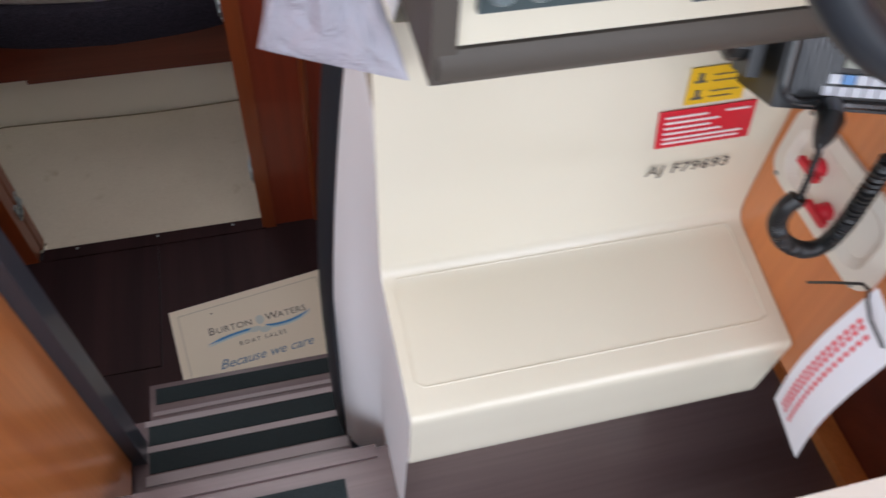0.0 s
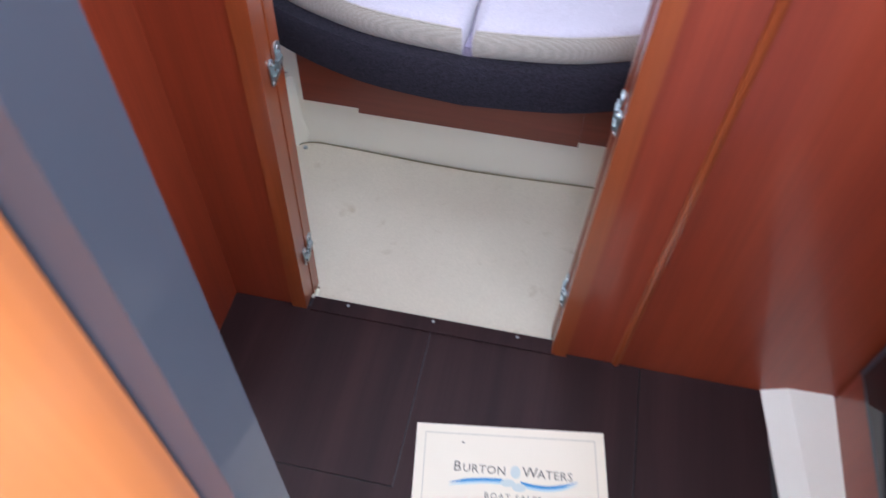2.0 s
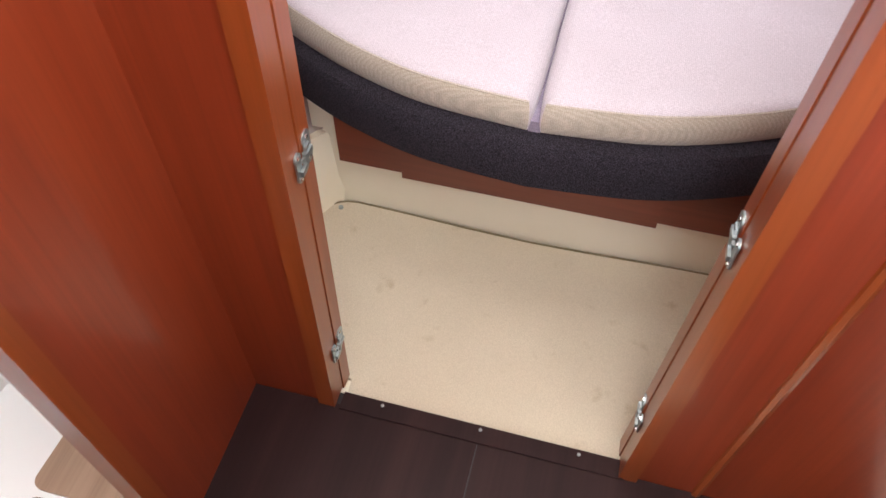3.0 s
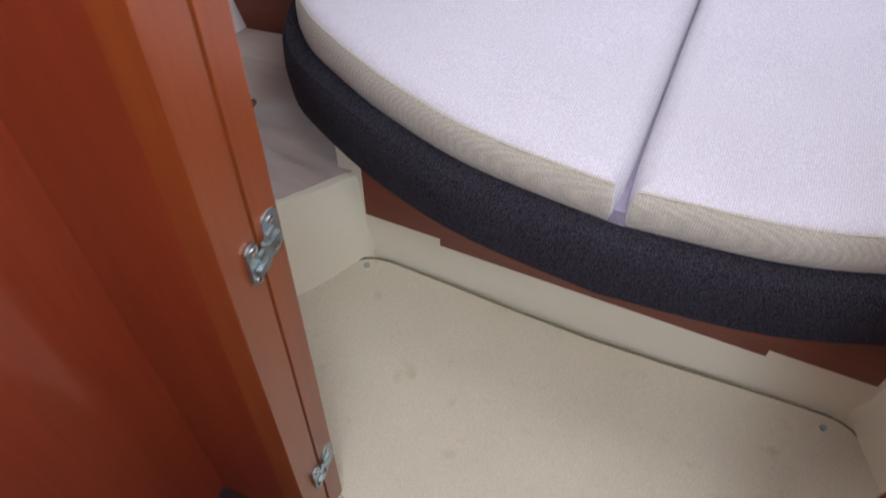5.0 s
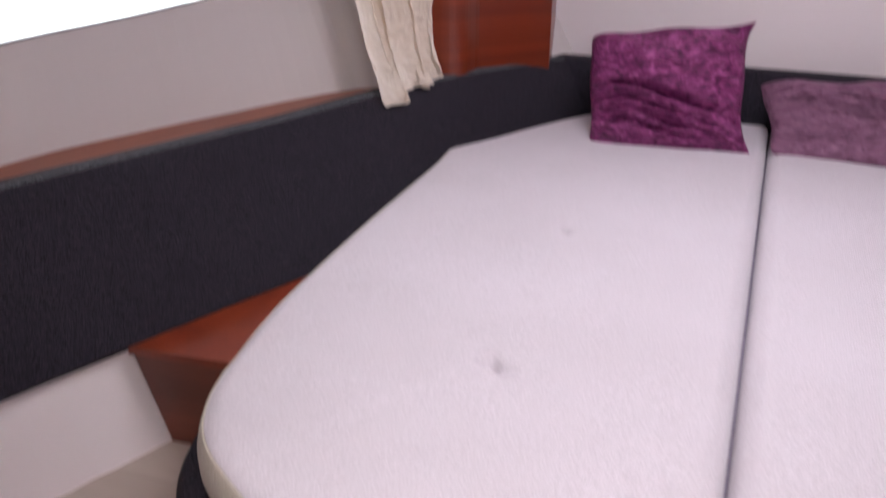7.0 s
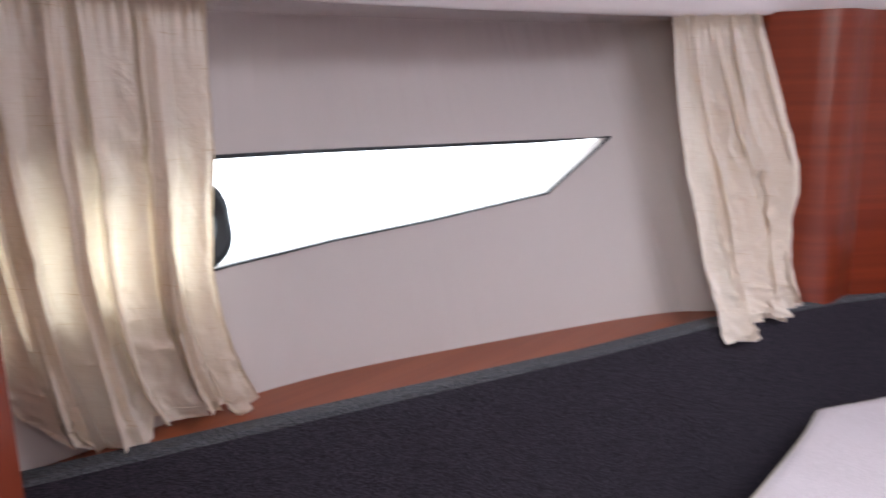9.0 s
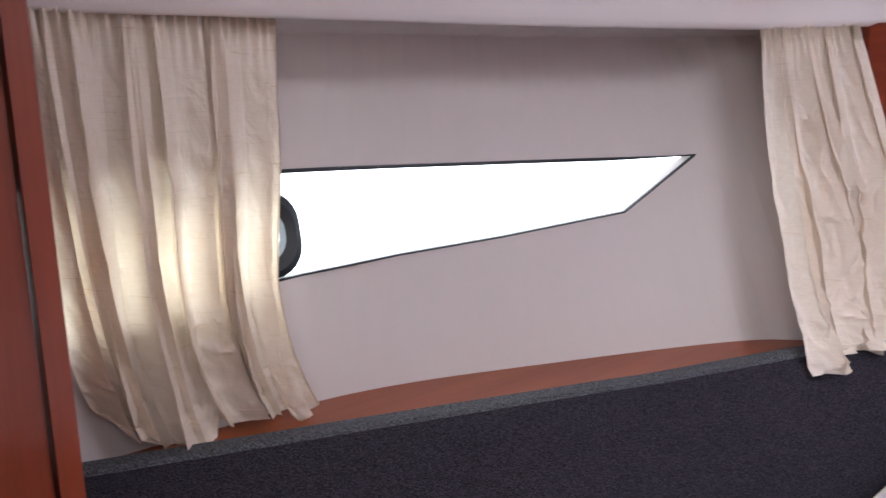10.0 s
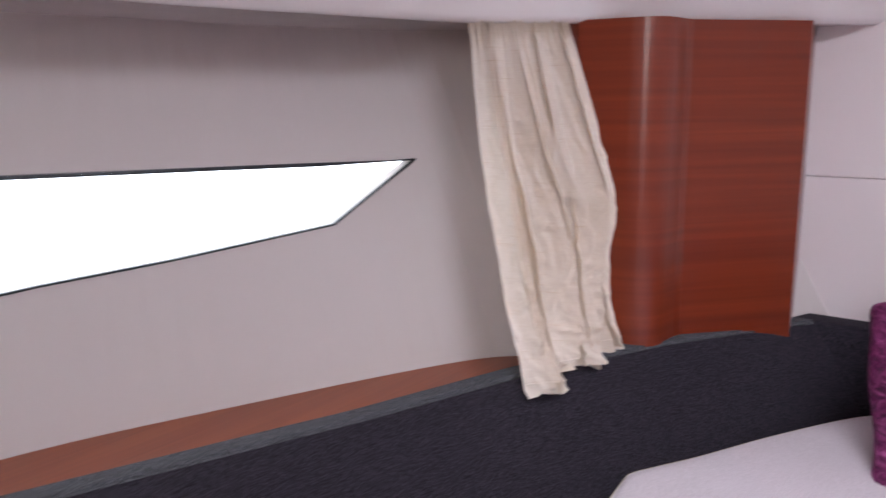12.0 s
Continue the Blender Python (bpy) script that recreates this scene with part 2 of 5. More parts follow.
CURTAIN = material("cream_silk", (0.80, 0.73, 0.62), 0.42, spec=0.5)
slub = noise_node(CURTAIN, coords(CURTAIN, (30, 30, 900)), 1.0, 3, 0.6)
thick_thread = noise_node(CURTAIN, coords(CURTAIN, (14, 14, 420)), 1.0, 2, 0.5)
thread_tone = mix(CURTAIN, "MULTIPLY", 1.0, ramp(CURTAIN, slub, [(0.3, (0.87, 0.785, 0.69)), (0.6, (0.93, 0.855, 0.775))]), ramp(CURTAIN, thick_thread, [(0.66, (1, 1, 1)), (0.74, (0.86, 0.80, 0.70))]))
put_in(CURTAIN, "Base Color", thread_tone)
bump(CURTAIN, noise_node(CURTAIN, coords(CURTAIN, (9, 9, 6)), 2.6, 4, 0.5, 1.2), 0.5, 0.02)
cn, cl = CURTAIN.node_tree.nodes, CURTAIN.node_tree.links
thin = cn.new("ShaderNodeBsdfTranslucent")
thin_tone = mix(CURTAIN, "MULTIPLY", 1.0, thread_tone, (1.0, 0.95, 0.80))
cl.new(thin_tone, thin.inputs["Color"])
both = cn.new("ShaderNodeMixShader")
both.inputs[0].default_value = 0.32
cl.new(cn["Principled BSDF"].outputs[0], both.inputs[1])
cl.new(thin.outputs[0], both.inputs[2])
cl.new(both.outputs[0], cn["Material Output"].inputs["Surface"])


# ---- building helpers ----
def mesh_ob(name, bm, mat, parent=None, label="", smooth=False):
    me = bpy.data.meshes.new(name)
    bmesh.ops.recalc_face_normals(bm, faces=bm.faces)
    bm.to_mesh(me)
    bm.free()
    for m in mat if isinstance(mat, (list, tuple)) else [mat]:
        me.materials.append(m)
    if smooth:
        for p in me.polygons:
            p.use_smooth = True
        me.set_sharp_from_angle(angle=radians(42))
    ob = new(name, me)
    if parent is not None:
        ob.parent = parent
    if label:
        ob["label"] = label
    return ob


def part(name, bm, mat, parent, label="", smooth=False):
    return mesh_ob(name, bm, mat, parent, label, smooth)


def thing(name, label, category, group="", kind=""):
    return tagged(new(name), label, category, group, kind)


def setting(name, bm, mat, label="", category="", smooth=False):
    return tagged(mesh_ob(name, bm, mat, smooth=smooth), label or name.replace("_", " "), category or "structure", kind="structure")


def soften(bm, width, segments=2):
    edges = [e for e in bm.edges if len(e.link_faces) == 2 and e.calc_face_angle(0) > 0.5]
    bmesh.ops.bevel(bm, geom=edges, offset=width, segments=segments, profile=0.6, affect="EDGES")
    return bm


def prism(poly, z0, z1, bev=0.0, segments=2):
    """A block over a plan outline; z0 and z1 may be numbers or functions of (x, y)."""
    bm = bmesh.new()
    f = lambda z, p: z(*p) if callable(z) else z
    lo = [bm.verts.new((p[0], p[1], f(z0, p))) for p in poly]
    hi = [bm.verts.new((p[0], p[1], f(z1, p))) for p in poly]
    n = len(poly)
    bm.faces.new(lo[::-1]), bm.faces.new(hi)
    for i in range(n):
        bm.faces.new((lo[i], lo[(i + 1) % n], hi[(i + 1) % n], hi[i]))
    return soften(bm, bev, segments) if bev else bm


def box(x0, x1, y0, y1, z0, z1, bev=0.0, segments=2):
    return prism([(x0, y0), (x1, y0), (x1, y1), (x0, y1)], z0, z1, bev, segments)


def extrude_x(profile, x0, x1, bev=0.0, segments=2):
    """A solid from a (y, z) outline, running along x; x0 may be a function of (y, z)."""
    bm = bmesh.new()
    f = lambda x, p: x(*p) if callable(x) else x
    a = [bm.verts.new((f(x0, p), *p)) for p in profile]
    b = [bm.verts.new((f(x1, p), *p)) for p in profile]
    n = len(profile)
    bm.faces.new(a), bm.faces.new(b[::-1])
    for i in range(n):
        bm.faces.new((a[i], b[i], b[(i + 1) % n], a[(i + 1) % n]))
    return soften(bm, bev, segments) if bev else bm


def grid(rows, close=False):
    """A sheet through rows of points; close joins each row's ends."""
    bm = bmesh.new()
    vs = [[bm.verts.new(p) for p in r] for r in rows]
    n = len(rows[0])
    for a, b in zip(vs, vs[1:]):
        for j in range(n if close else n - 1):
            bm.faces.new((a[j], a[(j + 1) % n], b[(j + 1) % n], b[j]))
    return bm


def capped(rows):
    bm = grid(rows, True)
    bm.verts.ensure_lookup_table()
    n, k = len(rows[0]), len(rows)
    bm.faces.new([bm.verts[i] for i in range(n)][::-1])
    bm.faces.new([bm.verts[(k - 1) * n + i] for i in range(n)])
    return bm


def tube(points, r, sides=10):
    """A round bar along points."""
    pts = [Vector(p) for p in points]
    rows, side = [], None
    for i, p in enumerate(pts):
        d = (pts[min(i + 1, len(pts) - 1)] - pts[max(i - 1, 0)]).normalized()
        if side is None:
            side = d.orthogonal().normalized()
        side = (side - d * side.dot(d)).normalized()
        up = d.cross(side)
        rr = r[i] if isinstance(r, (list, tuple)) else r
        rows.append([p + (side * math.cos(a) + up * math.sin(a)) * rr for a in np.linspace(0, 2 * math.pi, sides, endpoint=False)])
    return capped(rows)


def join(*bms):
    """One bmesh out of several."""
    out = bmesh.new()
    for b in bms:
        me = bpy.data.meshes.new("tmp")
        b.to_mesh(me)
        b.free()
        out.from_mesh(me)
        bpy.data.meshes.remove(me)
    return out


def moved(bm, m):
    bmesh.ops.transform(bm, matrix=m, verts=bm.verts)
    return bm


def lean(bm):
    """The doorway joinery stands a little out of plumb, leaning to starboard."""
    for v in bm.verts:
        v.co.x += 0.022 * (v.co.z - 0.5)
    return bm


def smoothline(knots, n):
    """n points along a Catmull-Rom line through knots (any dimension)."""
    k = np.array([knots[0], *knots, knots[-1]], float)
    out = []
    for u in np.linspace(0, len(knots) - 1, n):
        i = min(int(u), len(knots) - 2)
        t = u - i
        a, b, c, d = k[i], k[i + 1], k[i + 2], k[i + 3]
        out.append(0.5 * (2 * b + (c - a) * t + (2 * a - 5 * b + 4 * c - d) * t * t + (3 * b - a - 3 * c + d) * t ** 3))
    return out


def lettering(name, text, size, mat, parent, m, spacing=1.0, shear=0.0, label=""):
    """Raised print, centred on the pose m."""
    cu = bpy.data.curves.new(name, "FONT")
    cu.body, cu.size, cu.space_character, cu.shear = text, size, spacing, shear
    cu.align_x, cu.align_y, cu.extrude, cu.resolution_u = "CENTER", "CENTER", 0.0003, 2
    tmp = bpy.data.objects.new(name, cu)
    me = bpy.data.meshes.new_from_object(tmp)
    bpy.data.objects.remove(tmp)
    me.materials.clear()
    me.materials.append(mat)
    ob = new(name, me)
    ob.matrix_world = m
    ob.parent = parent
    if label:
        ob["label"] = label
    return ob


CX = 0.315  # the boat's centreline
AFT_Y = [0.0, 0.4, 0.72, 1.05, 1.4, 1.79, 1.95, 2.45]
AFT_X = [-1.08, -1.10, -1.107, -1.085, -0.965, -0.797, -0.655, -0.26]


HULL_Y, HULL_X = zip(*smoothline(list(zip(AFT_Y, AFT_X)), 120))


def hull_x(y, z):
    """The port hull liner's inner face."""
    return float(np.interp(y, HULL_Y, HULL_X)) - (0.18 + 0.257 * (y - 0.94)) * (z - 0.74)


def mirror(p):
    return (2 * CX - p[0], *p[1:])


# ---- lobby and saloon: the large structure ----
setting("ground", prism([(-900, -900), (900, -900), (900, 900), (-900, 900)], -1.3, -1.2), material("marina_water", (0.03, 0.05, 0.055), 0.25), "grey marina water reaching the horizon", "water")
lobby_floor = setting("floor_lobby", box(-0.215, 1.32, -0.95, 0.0, -0.06, -0.006), BLACK, "dark wenge lobby floor boards", "floor")
for x0, x1, y0, y1 in ((-0.21, 0.320, -0.452, -0.031), (0.323, 0.855, -0.90, -0.031), (0.858, 1.165, -0.90, -0.031), (-0.21, 0.323, -0.90, -0.455)):
    part("floor_board", box(x0, x1, y0, y1, -0.006, 0.0, 0.0012, 1), FLOOR_WOOD, lobby_floor)
setting("threshold", box(-0.002, 0.642, -0.042, 0.0, -0.02, 0.0045, 0.002), FLOOR_WOOD, "dark wooden door threshold strip with screws", "threshold")

# the bulkhead between lobby and cabin
setting("wall_bulkhead_port", lean(box(-1.25, -0.0405, -0.030, 0.04, -0.05, 1.95)), CHERRY, "varnished cherry bulkhead beside the cabin doorway", "wall")
setting("wall_bulkhead_starboard", lean(box(0.6805, 1.9, -0.030, 0.04, -0.05, 1.95)), CHERRY, "varnished cherry bulkhead beside the cabin doorway", "wall")
setting("wall_bulkhead_top", lean(box(-0.040, 0.680, -0.030, 0.04, 1.75, 1.95)), CHERRY, "varnished cherry panel above the cabin doorway", "wall")
for s, nm in ((-1, "trim_port"), (1, "trim_starboard")):
    a = 0.0 if s < 0 else 0.64
    lo, hi = (a - 0.041, a - 0.002) if s < 0 else (a + 0.002, a + 0.041)
    jamb = setting(nm, lean(box(lo, hi, -0.040, 0.0125, 0.0, 1.76, 0.010, 5)), CHERRY_TRIM, "rounded solid cherry door jamb", "trim", True)
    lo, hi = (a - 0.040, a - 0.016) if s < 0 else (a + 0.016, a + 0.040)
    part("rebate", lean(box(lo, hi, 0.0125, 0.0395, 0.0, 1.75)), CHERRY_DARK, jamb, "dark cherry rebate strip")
setting("trim_batten", lean(prism([(0.796, -0.028), (0.798, -0.036), (0.806, -0.040), (0.814, -0.036), (0.816, -0.028)], 0.0, 1.95)), CHERRY_TRIM, "half-round cherry batten on the bulkhead", "trim")

# port side of the lobby: short partition, then the doorway to the washroom
setting("wall_lobby_port", box(-0.245, -0.21, -0.37, -0.028, 0.0, 1.95), CHERRY, "glossy cherry partition beside the washroom doorway", "wall")
setting("trim_washroom", box(-0.25, -0.203, -0.405, -0.37, -0.02, 1.95, 0.012, 3), CHERRY_TRIM, "rounded solid cherry edge of the partition", "trim", True)
setting("trim_washroom_sill", box(-0.262, -0.212, -0.9, -0.37, -0.06, 0.004, 0.006), SALOON_WOOD, "cherry sill of the washroom doorway", "trim")
washroom_floor = setting("floor_washroom", box(-1.25, -0.262, -1.3, 0.0, -0.10, -0.055), WHITE_GELCOAT, "white moulded washroom floor", "floor")
for y0, y1 in ((-0.372, -0.17), (-0.60, -0.388)):
    corners = [(cx_ + 0.025 * math.cos(radians(a0 + 18 * k)), cy_ + 0.025 * math.sin(radians(a0 + 18 * k))) for cx_, cy_, a0 in ((-0.30, y1 - 0.025, 0), (-0.572, y1 - 0.025, 90), (-0.582, y0 + 0.025, 180), (-0.30, y0 + 0.025, 270)) for k in range(6)]
    part("floor_plank", prism(corners, -0.055, -0.043, 0.002), PLANK_WOOD, washroom_floor, "loose teak-look floor plank")
setting("wall_washroom", prism([(-1.05, -1.3), (-0.98, -1.3), (-0.80, -0.10), (-0.80, 0.0), (-1.05, 0.0)], -0.055, 1.95, 0.03, 3), WHITE_GELCOAT, "white moulded washroom wall", "wall")
setting("plinth_washroom", prism([(-0.61, -0.03), (-0.715, -0.087), (-0.837, -0.188), (-1.0, -0.33), (-1.0, -0.03)], -0.055, 0.05, 0.014, 3), WHITE_GELCOAT, "low white moulded washroom step", "plinth", True)
bottle = thing("bottle", "small white bottle with a blue cap on the washroom step", "bottle")
part("body", tube([(-0.735, -0.075, z) for z in (0.05, 0.052, 0.15, 0.17, 0.178)], [0.030, 0.032, 0.032, 0.022, 0.014], 16), PLASTIC_WHITE, bottle, "", True)
part("cap", tube([(-0.735, -0.075, z) for z in (0.178, 0.180, 0.203, 0.205)], [0.014, 0.015, 0.014, 0.011], 14), INK_BLUE, bottle, "blue cap", True)
setting("wall_washroom_aft", box(-1.05, 0.36, -1.34, -1.3, -0.06, 1.95), WHITE_GELCOAT, "plain white washroom wall", "wall")

# starboard side of the lobby: plinth and cupboard front
plinth_edge = lambda y: 1.152 - 0.12 * (y + 0.04)
setting("plinth_lobby", capped([[(plinth_edge(y), y, -0.02), (plinth_edge(y), y, 0.003), (plinth_edge(y) + 0.055, y, 0.034), (1.3115, y, 0.040), (1.3115, y, -0.02)] for y in (-0.9, -0.0305)]), PLASTIC_WHITE, "low white moulded plinth with a sloped face", "plinth")
cup = thing("wall_cupboard", "varnished cherry cupboard front with a dark framed oven opening", "cupboard")
part("body", box(1.312, 1.36, -0.9, -0.040, 0.03, 1.3), CHERRY, cup)
part("opening_frame", box(1.300, 1.3118, -0.40, -0.055, 0.20, 0.44, 0.006), DARK_FRAME, cup, "black opening frame")
part("glass_door", box(1.296, 1.2998, -0.38, -0.075, 0.22, 0.42, 0.002), material("black_glass", (0.01, 0.011, 0.014), 0.06), cup, "black glass")
part("upper_panel", box(1.300, 1.3118, -0.40, -0.05, 0.465, 0.60, 0.006), CHERRY_DARK, cup, "dark upper flap")
part("catch", tube([(1.301, -0.06, 0.53), (1.285, -0.06, 0.53), (1.28, -0.075, 0.53)], 0.006), CHROME, cup, "chrome catch")

# the companionway
setting("door_frame_port", box(0.335, 0.381, -0.897, -0.853, 0.0, 2.3, 0.005), DARK_FRAME, "dark metal companionway door post", "door frame")
# the starboard side flares outward and forward as it rises
FLARE = [(0.762, -0.920, 0.0), (0.763, -0.920, 0.55), (0.767, -0.916, 0.85), (0.788, -0.892, 1.10), (0.820, -0.856, 1.32), (0.858, -0.818, 1.50), (0.925, -0.755, 1.80), (0.99, -0.69, 2.25)]
flare = smoothline(FLARE, 60)
setting("door_frame_starboard", capped([[(x - 0.012, y + 0.066, z), (x - 0.004, y + 0.004, z), (x - 0.0005, y - 0.002, z), (x + 0.03, y + 0.03, z), (x + 0.02, y + 0.075, z)] for x, y, z in flare]), RUBBER, "black rubber-faced companionway post raked outward", "door frame", True)
setting("wall_companionway_port", box(-1.25, 0.335, -0.93, -0.895, 0.0, 1.95), CHERRY, "plain cherry wall behind the companionway", "wall")
setting("door_companionway", box(0.330, 0.357, -1.36, -0.899, 0.43, 2.3, 0.004), SALOON_WOOD, "open orange cherry companionway door with a glossy varnish", "door")
steps = thing("companionway_steps", "three dark wooden steps with black anti-slip pads", "stairs", kind="structure")
for z, y0, y1 in ((0.205, -0.81, -0.62), (0.41, -1.04, -0.81)):
    part("riser", box(0.345, 0.770, y1 - 0.03, y1 - 0.012, z - 0.205, z - 0.028), FLOOR_WOOD, steps)
    part("tread", box(0.338, 0.770, y0 - 0.01, y1, z - 0.028, z, 0.005), STEP_WOOD, steps)
for y0, y1, z, x0, x1 in ((-0.672, -0.632, 0.205, 0.352, 0.758), (-0.864, -0.824, 0.41, 0.385, 0.752), (-0.921, -0.879, 0.41, 0.385, 0.765)):
    part("pad", box(x0, x1, y0, y1, z, z + 0.0025, 0.001, 1), PAD, steps, "black anti-slip pad")
for y0, y1, z in ((-0.70, -0.69, 0.205), (-0.823, -0.811, 0.41), (-0.878, -0.865, 0.41), (-0.945, -0.925, 0.41)):
    part("nosing", box(0.378 if z > 0.3 else 0.345, 0.765, y0, y1, z, z + 0.002), material("brushed_strip", (0.26, 0.22, 0.22), 0.45, 0.3), steps, "satin metal strip")
setting("floor_saloon", box(-1.25, 1.95, -3.2, -1.04, 0.57, 0.615, 0.006), STEP_WOOD, "dark wooden saloon floor", "floor")
part("riser", box(0.345, 0.80, -1.07, -1.052, 0.41, 0.572), FLOOR_WOOD, steps)
setting("trim_step", box(0.372, 0.805, -1.058, -1.036, 0.612, 0.621, 0.003), STEP_WOOD, "rounded wooden nosing at the top step", "trim")
part("pad", box(0.40, 0.745, -1.16, -1.083, 0.615, 0.618, 0.001, 1), PAD, steps, "black anti-slip pad")

# saloon shell, open to daylight all round above the sills
setting("wall_saloon_port", box(-1.28, -1.25, -3.2, -0.93, 0.5, 1.35), WHITE_GELCOAT, "plain white saloon side", "wall")
setting("wall_saloon_starboard", box(1.95, 1.98, -3.2, 0.0, 0.0, 1.35), WHITE_GELCOAT, "plain white saloon side", "wall")
setting("wall_saloon_aft", box(-1.25, 1.95, -3.23, -3.2, 0.5, 1.35), WHITE_GELCOAT, "plain white saloon end", "wall")
setting("ceiling_saloon", box(-1.35, 2.05, -3.3, -0.75, 2.72, 2.78), WHITE_GELCOAT, "white saloon roof", "ceiling")
setting("ceiling_lobby", join(box(-1.28, -0.15, -0.93, 0.04, 1.95, 2.0), box(1.15, 1.98, -0.93, 0.04, 1.95, 2.0), box(-0.15, 1.15, -0.03, 0.04, 1.95, 2.0)), CEILING, "white lobby ceiling open to the windscreen", "ceiling")
backdrop = material("white_sky", (0.8, 0.8, 0.8), 1.0)
backdrop.node_tree.nodes["Principled BSDF"].inputs["Emission Color"].default_value = (0.97, 1.0, 1.0, 1)
backdrop.node_tree.nodes["Principled BSDF"].inputs["Emission Strength"].default_value = 1.1
setting("backdrop_sky", grid([[(-5, -12, -1.2), (-5, -12, 9)], [(-5, 20, -1.2), (-5, 20, 9)]]), backdrop, "plain white overcast sky outside the hull window", "backdrop")

# the helm moulding
soft_line = [tuple(q) for q in smoothline([(-0.985, 1.44), (-0.990, 1.35), (-0.996, 1.25), (-1.000, 1.16), (-1.003, 1.110), (-1.008, 1.090), (-1.022, 1.079), (-1.055, 1.072), (-1.11, 1.061), (-1.150, 1.053), (-1.175, 1.0482), (-1.184, 1.0452), (-1.1878, 1.038), (-1.188, 1.015), (-1.1875, 0.97), (-1.187, 0.915), (-1.180, 0.90)], 110)]
profile = [(-0.90, 0.615), (-0.90, 1.44), *soft_line, (-1.10, 0.888), (-1.05, 0.615)]
helm = setting("helm_moulding", extrude_x(profile, 0.827, 1.319), GELCOAT, "cream gelcoat helm moulding with a sloped ledge", "helm console", True)
# added bead, shaped to imitate the glossy highlight line round the ledge
bead = [(0.846, -1.016, 1.0825), (1.295, -1.016, 1.0825), (1.300, -1.03, 1.0772), (1.300, -1.145, 1.0545), (1.290, -1.152, 1.0530), (0.850, -1.152, 1.0530), (0.842, -1.145, 1.0545), (0.842, -1.03, 1.0772), (0.846, -1.016, 1.0825)]
part("ledge_highlight_bead", tube(bead, 0.001, 6), GELCOAT, helm, "added fine bead imitating the ledge's highlight line", True)
side_line = [(-0.985, 1.62), *soft_line, (-1.15, 0.40)]
side_rows = []
for y, z in side_line:
    fx, fy = (float(np.interp(z, [p[2] for p in flare], [p[k] for p in flare])) for k in (0, 1))
    near = max(fx + 0.004, 0.8268)
    bend = max(y, -0.992) + 0.004
    side_rows.append([(fx, fy + 0.05, z), (fx + 0.001, fy, z), ((fx + near) / 2 - 0.002, (fy + bend) / 2 - 0.004, z), (near - 0.001, bend, z), (near - 0.0005, y + 0.003, z), (near, y + 0.003, z), (near, fy + 0.05, z)])
setting("wall_helm_port", capped(side_rows), WHITE_GELCOAT, "white gelcoat side of the helm moulding", "wall", True)
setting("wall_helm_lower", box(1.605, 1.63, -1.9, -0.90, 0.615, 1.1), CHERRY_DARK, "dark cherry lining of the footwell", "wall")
setting("trim_footwell", box(1.560, 1.603, -1.9, -0.90, 0.615, 0.640, 0.003), SALOON_WOOD, "cherry skirting along the footwell", "trim")
setting("wall_helm_side", extrude_x([(-0.86, 1.0), (-1.222, 1.003), (-1.284, 1.178), (-1.48, 1.75), (-0.86, 1.75)], 1.320, 1.603, 0.003), SALOON_WOOD, "cherry veneered panel beside the helm", "wall")


# ---- forward cabin: the large structure ----
SILL, TOP = 0.70, 1.46
WIN_TOP = ([0.50, 0.96, 1.35, 1.81], [1.136, 1.138, 1.130, 1.121])
WIN_LOW = ([0.50, 0.94, 1.32, 1.62, 1.81], [0.928, 0.955, 0.981, 1.012, 1.120])


def win_top(y):
    return float(np.interp(y, *WIN_TOP))


def win_low(y):
    return float(np.interp(y, *WIN_LOW))


def hull_wall(depth=0.03):
    """The hull liner with the knife-shaped window cut through it."""
    bm = bmesh.new()
    ys = sorted({*np.round(np.arange(0.04, 2.48, 0.05), 3), 0.56, 1.62, 1.81})
    made = {}

    def v(y, z, d):
        key = (round(y, 4), round(z, 4), d)
        if key not in made:
            made[key] = bm.verts.new((hull_x(y, z) - d, y, z))
        return made[key]

    def quad(*p):
        p = list(dict.fromkeys(p))
        if len(p) > 2:
            bm.faces.new(p)

    for y0, y1 in zip(ys, ys[1:]):
        inside = y0 >= 0.56 and y1 <= 1.81
        for d in (0.0, depth):
            if inside:
                bands = [(lambda y: SILL, win_low), (win_top, lambda y: TOP)]
            else:
                bands = [(lambda y: SILL, lambda y: win_low(min(max(y, 0.56), 1.81))), (lambda y: win_low(min(max(y, 0.56), 1.81)), lambda y: win_top(min(max(y, 0.56), 1.81))), (lambda y: win_top(min(max(y, 0.56), 1.81)), lambda y: TOP)]
            for lo, hi in bands:
                quad(v(y0, lo(y0), d), v(y1, lo(y1), d), v(y1, hi(y1), d), v(y0, hi(y0), d))
        if inside:
            for f in (win_low, win_top):
                quad(v(y0, f(y0), 0.0), v(y1, f(y1), 0.0), v(y1, f(y1), depth), v(y0, f(y0), depth))
    quad(v(0.56, win_low(0.56), 0.0), v(0.56, win_top(0.56), 0.0), v(0.56, win_top(0.56), depth), v(0.56, win_low(0.56), depth))
    return bm


